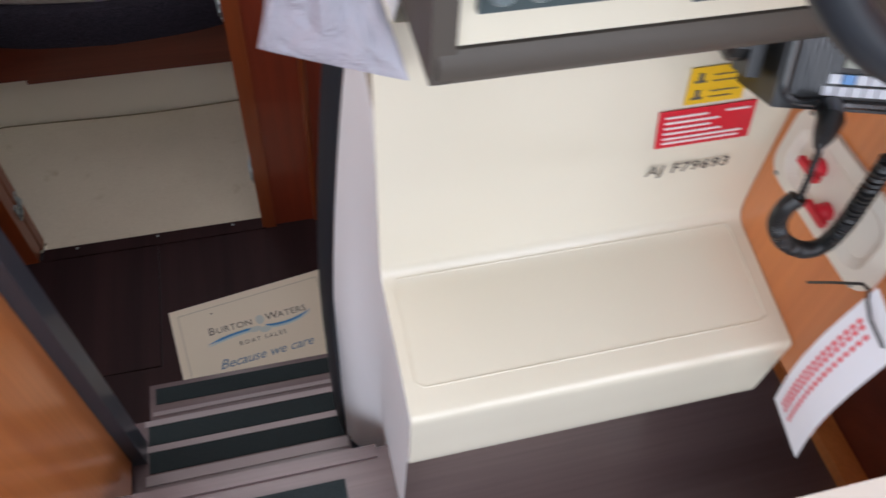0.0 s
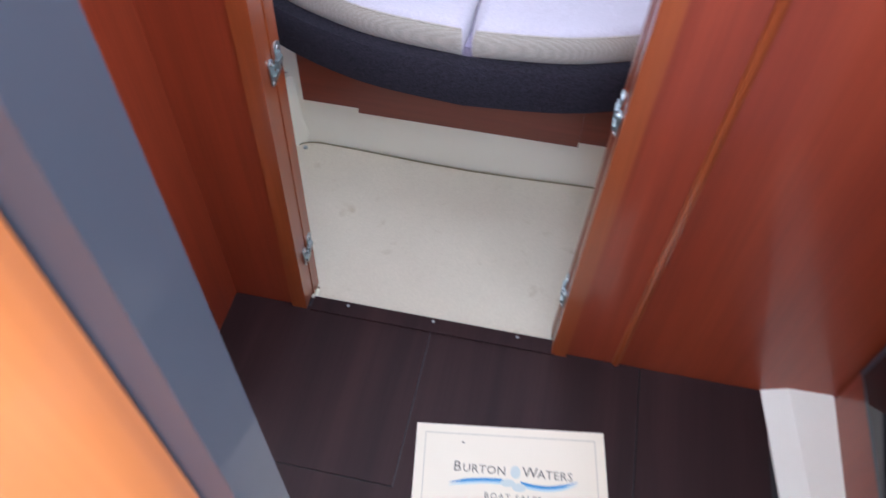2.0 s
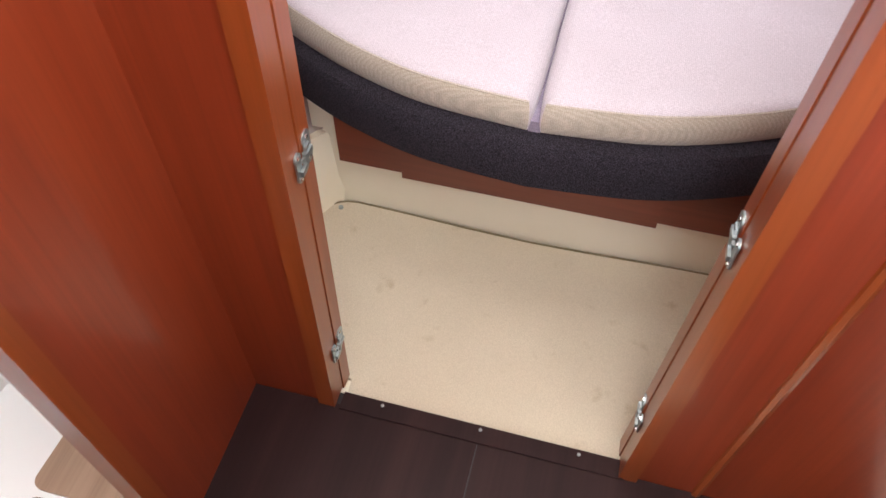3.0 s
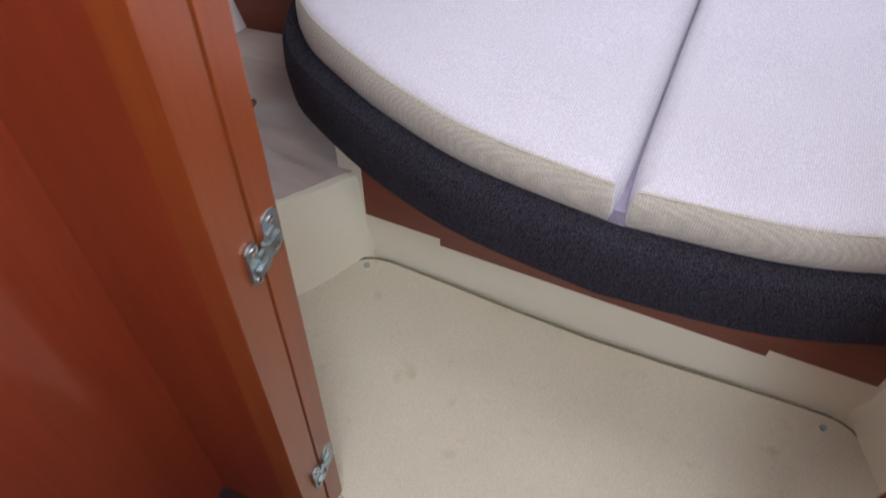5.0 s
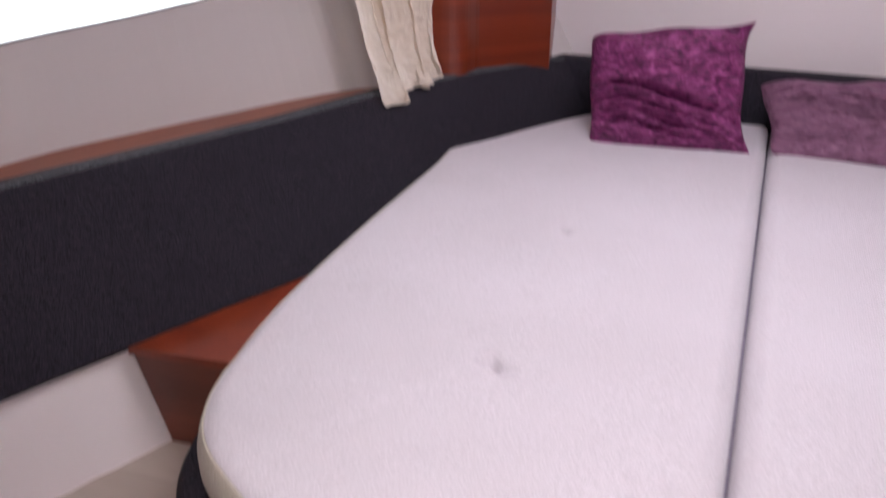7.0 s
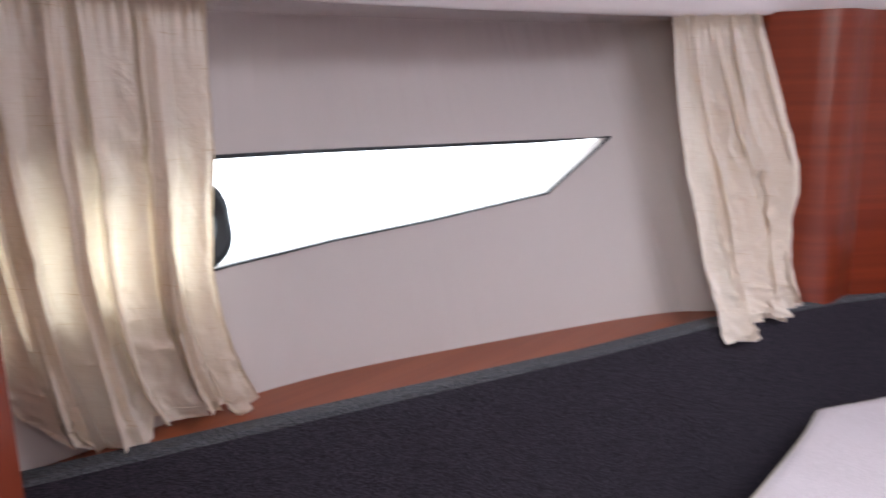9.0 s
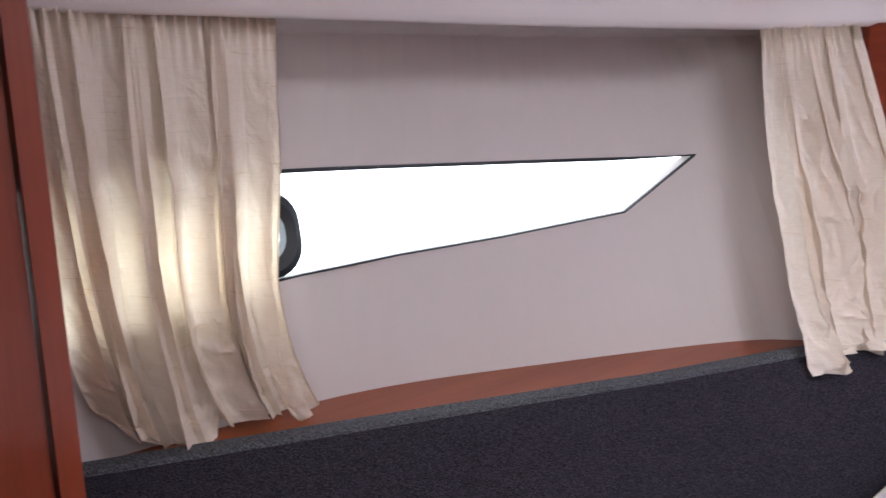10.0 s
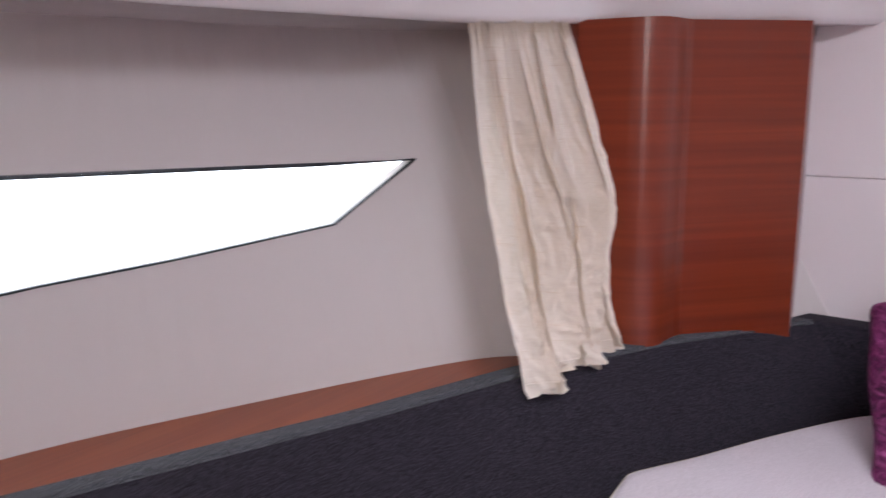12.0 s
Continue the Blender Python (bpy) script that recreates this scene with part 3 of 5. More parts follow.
setting("wall_hull_port", hull_wall(), LINER, "pale fabric-lined hull side with a long window", "wall")
window = tagged(new("window_1"), "long knife-shaped hull window with a black gasket", "window", kind="structure")
edge_y = [0.56, 0.75, 0.96, 1.15, 1.35, 1.5, 1.62, 1.81]
loop = [(y, win_low(y)) for y in edge_y] + [(y, win_top(y)) for y in edge_y[::-1][1:]]
pane = bmesh.new()
pane.faces.new([pane.verts.new((hull_x(y, z) - 0.006, y, z)) for y, z in loop])
pane_ob = part("pane", pane, GLASS, window, "clear glass pane")
pane_ob.visible_shadow = False
gasket_rows = []
for k, (y, z) in enumerate(loop):
    inward = -0.0075 if 7 < k and k < 15 else 0.0035
    x = hull_x(y, z)
    gasket_rows.append([(x + 0.0005, y, z), (x - 0.0065, y, z), (x - 0.0055, y, z + inward), (x + 0.0005, y, z + inward)])
part("gasket", grid(gasket_rows + gasket_rows[:1], True), RUBBER, window, "black rubber gasket")


def rounded_loop(y0, y1, z0, z1, r, n=6):
    out = []
    for cy_, cz_, a0 in ((y1 - r, z1 - r, 0), (y0 + r, z1 - r, 90), (y0 + r, z0 + r, 180), (y1 - r, z0 + r, 270)):
        for k in range(n + 1):
            a = radians(a0 + 90 * k / n)
            out.append((cy_ + r * math.cos(a), cz_ + r * math.sin(a)))
    return out


outer, inner = rounded_loop(0.60, 0.972, 0.958, 1.104, 0.055), rounded_loop(0.628, 0.944, 0.986, 1.076, 0.04)
ring = lambda lp, d: [(hull_x(y, z) + d, y, z) for y, z in lp]
mid_loop = rounded_loop(0.612, 0.960, 0.970, 1.092, 0.05)
part("porthole_frame", grid([ring(outer, -0.028), ring(outer, -0.004), ring(mid_loop, 0.004), ring(inner, -0.004), ring(inner, -0.028)], True), RUBBER, window, "black rounded frame of an opening port", True)

# below the shelf
BOL_Y = [0.50, 0.58, 0.97, 1.345, 1.75, 2.053, 2.333, 2.40]
BOL_X = [-1.082, -1.055, -0.923, -0.79, -0.640, -0.487, -0.317, -0.275]


def bol_top(y):
    return float(np.interp(y, BOL_Y, BOL_X))


def bol_z(y):
    return 0.752 + 0.018 * min(1.0, max(0.0, (y - 1.45) / 0.55))


def bol_low(y):
    return bol_top(y) + float(np.interp(y, [0.58, 1.25, 1.75, 2.4], [0.215, 0.24, 0.20, 0.15]))


ys = list(np.linspace(0.045, 2.42, 40))
setting("shelf", capped([[(bol_top(y) - 0.03, y, 0.742), (hull_x(y, 0.74) - 0.02, y, 0.742), (hull_x(y, 0.74) - 0.02, y, 0.715), (bol_top(y) - 0.03, y, 0.715)] for y in ys]), SHELF_WOOD, "narrow varnished cherry shelf under the window", "shelf")
setting("wall_hull_lower", grid([[(bol_top(y) - 0.06, y, 0.72), (bol_low(y) - 0.03, y, 0.47), (bol_low(y) + 0.0, y, 0.36), (bol_low(y) + 0.045, y, 0.25), (bol_low(y) + 0.06, y, 0.20)] for y in ys]), HEAD_WALL, "white moulded hull side below the upholstery", "wall", True)
setting("wall_hull_starboard", grid([[mirror((hull_x(y, z) - 0.0, y, z)) for z in (1.46, 1.1, 0.74)] + [mirror((bol_low(y) + 0.05, y, 0.25)), mirror((bol_low(y) + 0.06, y, 0.2))] for y in ys]), LINER, "plain pale hull side", "wall", True)
setting("wall_cabin_forward", box(-0.9, 1.55, 2.44, 2.48, 0.2, 1.85), HEAD_WALL, "white panel wall behind the berth", "wall")
head_panel = setting("panel_head", box(-0.42, 1.05, 2.425, 2.438, 0.6, 1.066, 0.003), HEAD_WALL, "white lining panels behind the berth", "panel")
part("upper_panel", box(-0.42, 1.05, 2.425, 2.438, 1.068, 1.50, 0.002), HEAD_WALL, head_panel)

# deckhead with its rolled edge
EDGE_Y = [0.04, 0.60, 0.876, 1.30, 1.79, 2.0, 2.3, 2.45]
EDGE_X = [-1.10, -1.06, -1.00, -0.93, -0.80, -0.62, -0.36, -0.24]


def edge_x(y):
    return float(np.interp(y, EDGE_Y, EDGE_X))


def edge_z(y):
    return 1.363 + 0.004 * (y - 0.6)


deck = []
for y in np.linspace(0.04, 2.45, 50):
    e, z = edge_x(y), edge_z(y)
    row = [(hull_x(y, 1.36) - 0.05, y, z + 0.004), (e - 0.02, y, z + 0.003), (e, y, z), (e + 0.012, y, z + 0.004), (e + 0.022, y, z + 0.013), (e + 0.03, y, z + 0.027), (e + 0.05, y, z + 0.05), (e + 0.16, y, z + 0.12), (e + 0.34, y, z + 0.22)]
    deck.append(row)
setting("ceiling_side_port", grid(deck), CEILING, "glossy white rolled deckhead edge", "ceiling", True)
setting("ceiling_side_starboard", grid([[mirror(p) for p in r] for r in deck]), CEILING, "glossy white rolled deckhead edge", "ceiling", True)
hx0, hx1, hy0, hy1 = 0.04, 0.58, 0.98, 1.52
kx0, kx1, ky0, ky1 = 0.26, 0.50, 0.15, 0.39
roof = join(box(-1.2, hx0, hy0, 2.48, 1.80, 1.84), box(hx1, 1.8, hy0, 2.48, 1.80, 1.84), box(hx0, hx1, hy1, 2.48, 1.80, 1.84),
            box(-1.2, 1.8, ky1, hy0, 1.80, 1.84), box(-1.2, kx0, 0.04, ky1, 1.80, 1.84), box(kx1, 1.8, 0.04, ky1, 1.80, 1.84), box(kx0, kx1, 0.04, ky0, 1.80, 1.84))
ACRYLIC = material("acrylic_hatch", (0.6, 0.62, 0.65), 0.2)
# unseen and opaque: added so no sun patch falls on the berth
setting("window_hatch_block", box(hx0 - 0.03, hx1 + 0.03, hy0 - 0.03, hy1 + 0.03, 1.845, 1.86, 0.004), ACRYLIC, "unseen opaque deck hatch lid, added to block the sun above the berth", "hatch")
# unseen lid closing the hole made for the added doorway lamp
setting("window_fill_lid", box(kx0 - 0.03, kx1 + 0.03, ky0 - 0.03, ky1 + 0.03, 1.845, 1.86, 0.004), ACRYLIC, "added lid over the fill lamp by the doorway", "hatch")
# unseen opaque sheet, added to keep direct sun out of the lobby
setting("window_sun_block", box(-0.2, 1.2, -0.95, 0.0, 2.10, 2.12), material("sun_block_white", (0.7, 0.7, 0.7), 0.7), "unseen opaque sheet at the windscreen, added to block the sun", "window")
setting("ceiling_cabin", roof, CEILING, "white cabin ceiling cut for the deck hatch and the added fill lamp", "ceiling")
setting("ceiling_fill_port", grid([[(edge_x(y) + 0.338, y, edge_z(y) + 0.218), (edge_x(y) + 0.42, y, 1.81)] for y in ys]), CEILING, "white deckhead side", "ceiling")
setting("ceiling_fill_starboard", grid([[mirror((edge_x(y) + 0.338, y, edge_z(y) + 0.218)), mirror((edge_x(y) + 0.42, y, 1.81))] for y in ys]), CEILING, "white deckhead side", "ceiling")

# cabin sole, side seats and the moulded berth base
setting("floor_cabin", box(-1.2, 1.8, 0.0, 2.48, -0.10, -0.03), CREAM_BASE, "cream moulded cabin sole", "floor")


def seat_line(n=14):
    """The seat's inboard edge, from the bulkhead to the berth base."""
    return [tuple(p) for p in smoothline([(-0.62, 0.045), (-0.50, 0.20), (-0.388, 0.354), (-0.30, 0.455), (-0.235, 0.54), (-0.20, 0.585), (-0.17, 0.66)], n)]


def seat_block(flip):
    line = seat_line()
    rows = []
    for x, y in line:
        k = min(1.0, max(-0.6, (0.56 - y) / 0.16))
        rows.append([(-1.0, y, 0.10), (-1.0, y, 0.25), (x - 0.03, y, 0.25), (x - 0.008, y - 0.004, 0.246), (x, y, 0.232), (x + 0.012 * k, y, 0.10), (x + 0.03 * k, y, 0.0), (x + 0.05 * k, y, -0.03)])
    rows.append([(p[0], 1.3, p[2]) for p in rows[-1]])
    rows = [[mirror(p) if flip else p for p in r] for r in rows]
    return grid(rows)


setting("seat_port", seat_block(False), CREAM_BASE, "cream moulded side seat", "seat", True)
setting("seat_starboard", seat_block(True), CREAM_BASE, "cream moulded side seat", "seat", True)
base_rows = []
for x in np.linspace(-0.26, 0.89, 30):
    c = -0.010 + 0.008 * math.cos((x - CX) / 0.6 * math.pi)
    base_rows.append([(x, 0.545 - c, 0.46), (x, 0.545 - c, 0.22), (x, 0.552 - c, 0.08), (x, 0.566 - c, 0.01), (x, 0.562 - c, -0.03)])
setting("berth_base", grid(base_rows), CREAM_BASE, "cream moulded front of the berth base", "bed base", True)

# ---- cabin things ----
carpet_half = [(CX, 0.553), (0.15, 0.557), (0.0, 0.564), (-0.113, 0.568), (-0.165, 0.569), (-0.195, 0.565), (-0.218, 0.555), (-0.240, 0.538), (-0.259, 0.515), (-0.288, 0.466), (-0.333, 0.389), (-0.42, 0.285), (-0.50, 0.185), (-0.57, 0.09), (-0.585, 0.060), (-0.06, 0.05), (-0.004, 0.045), (0.0, 0.001)]
outline = carpet_half + [mirror(p) for p in carpet_half[::-1][:-1]]
carpet = thing("carpet", "beige short-pile fitted carpet with a bound edge and press studs", "carpet")
part("mat_body", prism(outline, -0.03, -0.018), CARPET, carpet)
bind = [(x, y, -0.0185) for x, y in [mirror(p) for p in carpet_half[1:15]][::-1] + carpet_half[:15]]
part("binding", tube(bind, 0.0032, 6), fabric("carpet_binding", (0.30, 0.26, 0.15), (0.2, 0.17, 0.10)), carpet, "stitched beige binding")
for x in (-0.205, 0.795):
    part("press_stud", tube([(x, 0.538, -0.018), (x, 0.538, -0.014), (x, 0.538, -0.0125)], [0.007, 0.007, 0.003]), STEEL, carpet, "steel press stud")

# the island berth
BED = [(CX, 0.362), (0.10, 0.383), (-0.06, 0.430), (-0.19, 0.490), (-0.278, 0.545), (-0.329, 0.617), (-0.359, 0.715), (-0.394, 0.895), (-0.424, 1.235), (-0.438, 1.60), (-0.450, 1.73), (-0.450, 1.762), (-0.425, 1.81), (-0.38, 1.89), (-0.30, 2.05), (-0.20, 2.22), (-0.12, 2.30)]


def bed_edge(n=70):
    return [Vector(p) for p in smoothline(BED, n)]


def dents(x, y):
    z = 0.0
    for bx, by, d, r in ((-0.011, 0.845, 0.034, 0.013), (0.010, 0.838, 0.016, 0.016), (-0.013, 0.825, -0.005, 0.016), (-0.026, 1.324, 0.012, 0.012), (0.62, 0.836, 0.030, 0.016), (0.64, 1.305, 0.009, 0.014), (0.21, 0.672, 0.005, 0.014), (0.25, 0.668, 0.006, 0.016), (0.23, 0.655, -0.004, 0.016), (0.21, 0.642, 0.004, 0.014), (0.25, 0.637, 0.006, 0.015), (0.23, 0.622, -0.003, 0.016)):
        z -= d * math.exp(-((x - bx) ** 2 + (y - by) ** 2) / r ** 2)
    q = noise.noise(Vector((x * 4, y * 4, 0.3))) * 0.0035 + noise.noise(Vector((x * 13, y * 9, 5.0))) * 0.0012
    return z + q


def cushion(flip):
    edge = bed_edge(170)
    gap = CX - 0.0026
    loop = [(min(p.x, gap), p.y) for p in edge]
    loop += [(gap, y) for y in np.linspace(2.30, 0.375, 90)]
    c = Vector((0.0, 1.25))
    pts = [Vector(p) for p in loop]

    def inset(p, d):
        if p.x > gap - 1e-4:
            yy_ = min(max(p.y, 0.364 + 1.1 * d), 2.30 - 1.1 * d)
            return Vector((gap - d - 0.008 * math.exp(-(yy_ - 0.36) / 0.04), yy_))
        q = p + (c - p).normalized() * d * 1.1
        q.x = min(q.x, gap - d)
        return q

    rows = []
    for d, z in ((0.014, 0.556), (0.004, 0.566), (0.0, 0.585), (0.0, 0.606), (0.004, 0.622), (0.012, 0.633), (0.024, 0.6385)):
        rows.append([(*inset(p, d), z) for p in pts])
    last = [inset(p, 0.024) for p in pts]
    for s in np.linspace(0.985, 0.0, 110):
        rows.append([((c + (p - c) * s).x, (c + (p - c) * s).y, 0.640 + dents(*(c + (p - c) * s)) * min(1, (1 - s) * 12)) for p in last])
    if flip:
        rows = [[mirror(p) for p in r] for r in rows]
    bm = grid(rows, True)
    bmesh.ops.remove_doubles(bm, verts=bm.verts, dist=0.0004)
    for f in bm.faces:
        mid_ = f.calc_center_median()
        at_button = (abs(mid_.x - CX) - 0.325) ** 2 + (mid_.y - 0.845) ** 2 < 0.004
        f.material_index = 1 if mid_.z < 0.6305 and abs(mid_.x - CX) > 0.018 and not at_button else 0
    seam = [(*inset(p, 0.0098), 0.6308) for p in pts[:170]]
    return bm, [mirror(p) for p in seam] if flip else seam


for flip in (False, True):
    mattress = thing("berth_cushion", "white woven berth cushion half with a beige border", "mattress", "berth cushions")
    bm, seam = cushion(flip)
    part("cover", bm, [CUSHION, CUSHION_SIDE], mattress, "", True)
    part("seam", tube(seam, 0.0018, 6), CUSHION_SIDE, mattress, "stitched piping seam", True)

bed = thing("island_berth", "island berth base wrapped in charcoal tweed over cherry fronts", "bed")
edge = bed_edge()
full = [(p.x, p.y) for p in edge] + [(2 * CX - p.x, p.y) for p in edge[::-1][:-1]]
cc = Vector((CX, 1.3))
rows = []
for d, z in ((0.06, 0.436), (-0.018, 0.437), (-0.032, 0.447), (-0.037, 0.50), (-0.034, 0.545), (-0.026, 0.558), (-0.012, 0.562), (0.06, 0.561)):
    rows.append([(*(Vector(p) + (cc - Vector(p)).normalized() * d), z) for p in full])
part("band", grid(rows, True), CHARCOAL, bed, "charcoal tweed band", True)
part("platform", prism([tuple(Vector(p) + (cc - Vector(p)).normalized() * 0.055) for p in full], 0.445, 0.556), CHARCOAL, bed)
part("gusset", box(CX - 0.012, CX + 0.012, 0.370, 2.2, 0.556, 0.588, 0.004), LILAC, bed, "lilac grey cloth between the cushions")
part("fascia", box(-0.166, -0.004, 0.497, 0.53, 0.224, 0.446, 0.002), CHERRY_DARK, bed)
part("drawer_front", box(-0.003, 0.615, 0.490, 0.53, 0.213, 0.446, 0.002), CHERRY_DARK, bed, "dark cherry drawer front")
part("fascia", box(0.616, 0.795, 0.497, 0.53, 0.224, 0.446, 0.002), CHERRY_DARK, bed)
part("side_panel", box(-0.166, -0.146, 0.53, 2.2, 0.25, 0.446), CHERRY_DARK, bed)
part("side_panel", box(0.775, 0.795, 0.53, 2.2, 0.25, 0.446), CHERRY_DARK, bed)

# upholstered side panel and head panel
side = thing("bolster_panel", "charcoal tweed upholstered panel along the hull side", "upholstery")
yy = list(np.linspace(0.545, 2.345, 62))
rows = []
for y in yy:
    t, b = Vector((bol_top(y), y, bol_z(y))), Vector((bol_low(y), y, 0.468))
    n = Vector((b.z - t.z, 0, -(b.x - t.x))).normalized() * -1
    if n.x < 0:
        n = -n
    puff = n * 0.010
    rows.append([b - n * 0.03, b + n * 0.004, b.lerp(t, 0.15) + puff, b.lerp(t, 0.5) + puff * 1.2, b.lerp(t, 0.86) + puff, b.lerp(t, 0.965) + n * 0.004, t + Vector((-0.006, 0, 0.003)), t + Vector((-0.034, 0, 0.002)), t + Vector((-0.042, 0, -0.01)), t + Vector((-0.042, 0, -0.06))])
part("cover", capped(rows), CHARCOAL, side, "", True)
part("top_band", grid([[(bol_top(y) + 0.002, y, bol_z(y) - 0.007), (bol_top(y) - 0.0035, y, bol_z(y) + 0.0042), (bol_top(y) - 0.034, y, bol_z(y) + 0.0052), (bol_top(y) - 0.043, y, bol_z(y) - 0.004)] for y in yy]), CHARCOAL_LIT, side, "tweed top edge, coloured paler as lit by the window", True)
part("piping", tube([(bol_top(y) - 0.000, y, bol_z(y) - 0.002) for y in yy], 0.0028, 8), CHARCOAL_LIT, side, "piping in the window-lit tone", True)
head = thing("headboard", "charcoal tweed upholstered headboard behind the pillows", "headboard")
hb = []
for x in np.linspace(-0.42, 1.05, 26):
    hb.append([(x, 2.42, 0.55), (x, 2.345, 0.55), (x, 2.338, 0.66), (x, 2.340, 0.750), (x, 2.350, 0.770), (x, 2.39, 0.776), (x, 2.42, 0.765)])
part("cover", capped(hb), CHARCOAL, head, "", True)

# bedside locker between berth and hull
lock = thing("bedside_locker", "low dark cherry locker between berth and hull side", "locker")
foot = [(-0.678, 0.885), (-0.15, 0.965), (-0.15, 1.75), (-0.42, 1.75), (-0.55, 1.25)]
topo = [(-0.735, 0.872), (-0.15, 0.955), (-0.15, 1.75), (-0.47, 1.75), (-0.59, 1.25)]
bm = bmesh.new()
lo, hi = [bm.verts.new((*p, 0.25)) for p in foot], [bm.verts.new((p[0] + 0.006, p[1] + 0.006, 0.452)) for p in topo]
bm.faces.new(lo[::-1]), bm.faces.new(hi)
for i in range(5):
    bm.faces.new((lo[i], lo[(i + 1) % 5], hi[(i + 1) % 5], hi[i]))
part("body", bm, CHERRY_DARK, lock)
part("lid", prism(topo, 0.452, 0.468, 0.003), CHERRY, lock, "cherry lid board")

# corner locker and aft wardrobe
corner = thing("corner_locker", "tall cherry corner locker with a rounded edge", "locker")
curve = [tuple(p) for p in smoothline([(-0.66, 1.948), (-0.60, 1.960), (-0.556, 1.969), (-0.526, 1.982), (-0.508, 2.012), (-0.501, 2.065)], 18)]
part("aft_side", prism([(-1.05, 2.12), curve[0], (-0.655, 1.975), (-1.05, 2.15)], 0.742, 1.374), LOCKER_WOOD_SHADED, corner)
part("rounded_edge", prism([*curve, (-0.52, 2.085), (-0.64, 1.985)], 0.742, 1.374), LOCKER_WOOD_SHADED, corner, "rounded solid cherry edge")
part("front_panel", prism([curve[-1], (-0.497, 2.083), (-0.338, 2.270), (-0.365, 2.42), (-0.90, 2.42), (-0.90, 2.20)], 0.742, 1.374), LOCKER_WOOD_SHADED, corner, "flat cherry front panel with level grain")
ward = thing("wardrobe", "tall varnished cherry wardrobe side beside the curtain", "wardrobe")
part("body", prism([(-1.35, 0.045), (-0.92, 0.045), (-0.92, 0.512), (-1.35, 0.512)], 0.25, 1.40), CHERRY, ward)
part("edge_trim", box(-0.96, -0.908, 0.516, 0.542, 0.25, 1.40, 0.009, 3), CHERRY, ward, "rounded solid edge trim", True)

# clear sheet over the port seat
rows = []
for x, y in seat_line(40)[:38]:
    row = []
    for j in range(30):
        u = j / 29
        px = x - 0.012 - u * 0.58
        row.append((px, y, 0.2535 + 0.006 * noise.noise(Vector((px * 10 + y * 5, y * 26, 1))) + 0.007 * abs(noise.noise(Vector((px * 14 + y * 9, y * 42, 4)))) + 0.002))
    rows.append(row)
for k in range(1, 14):
    rows.append([(p[0], rows[37][0][1] + 0.022 * k, 0.2555 + 0.004 * noise.noise(Vector((p[0] * 14, k * 0.5, 1)))) for p in rows[37]])
tagged(mesh_ob("seat_sheet", grid(rows), SHEET, smooth=True), "wrinkled clear plastic sheet over the side seat", "plastic sheet")


# door leaves, hinges, handle
def leaf(name, hx, direction, length, label):
    d = Vector((direction[0], direction[1], 0)).normalized()
    n = Vector((-d.y, d.x, 0))
    o = Vector((hx, 0.055, 0))
    poly = [o, o + d * length, o + d * length + n * 0.024, o + n * 0.024]
    ob = thing(name, label, "door")
    part("panel", lean(prism([(p.x, p.y) for p in poly], 0.02, 1.74, 0.003)), CHERRY, ob)
    return ob, o, d, n


door_l, o, d, n = leaf("door_leaf", -0.022, (-0.83, 0.57), 0.30, "open cherry cabin door leaf with a chrome lever")
# the leaf's aft corner shows as a flat strip beside the jamb
nn = Vector((0.57, 0.83, 0))
part("edge", lean(prism([(-0.015, 0.0155), (0.0, 0.0155), (0.001, 0.052), (-0.024, 0.060)], -0.012, 1.74, 0.002)), CHERRY_TRIM, door_l, "solid cherry leaf edge")
h0 = Vector((-0.022, 0.052, 0.785)) + Vector((-0.83, 0.57, 0)) * 0.240 + nn * 0.004
lever = part("lever", tube([h0 + nn * s for s in (0.02, 0.05)] + [h0 + nn * 0.055 + Vector((0.83, -0.57, 0)) * s for s in (0.006, 0.03, 0.07, 0.10)], 0.007, 10), CHROME, door_l, "chrome lever handle", True)
part("rosette", tube([h0 + nn * 0.023, h0 + nn * 0.031], [0.024, 0.022], 18), CHROME, door_l, "chrome rosette")
part("lock_knob", tube([h0 + nn * 0.023 + Vector((0, 0, -0.075)), h0 + nn * 0.034 + Vector((0, 0, -0.075)), h0 + nn * 0.045 + Vector((0, 0, -0.075))], [0.019, 0.016, 0.011], 16), CHROME, door_l, "chrome lock knob")
door_r, *_ = leaf("door_leaf", 0.662, (0.83, 0.57), 0.30, "open cherry cabin door leaf folded back into the cabin")
part("edge", lean(prism([(0.639, 0.052), (0.640, 0.0155), (0.655, 0.0155), (0.664, 0.060)], -0.012, 1.74, 0.002)), CHERRY_TRIM, door_r, "solid cherry leaf edge")


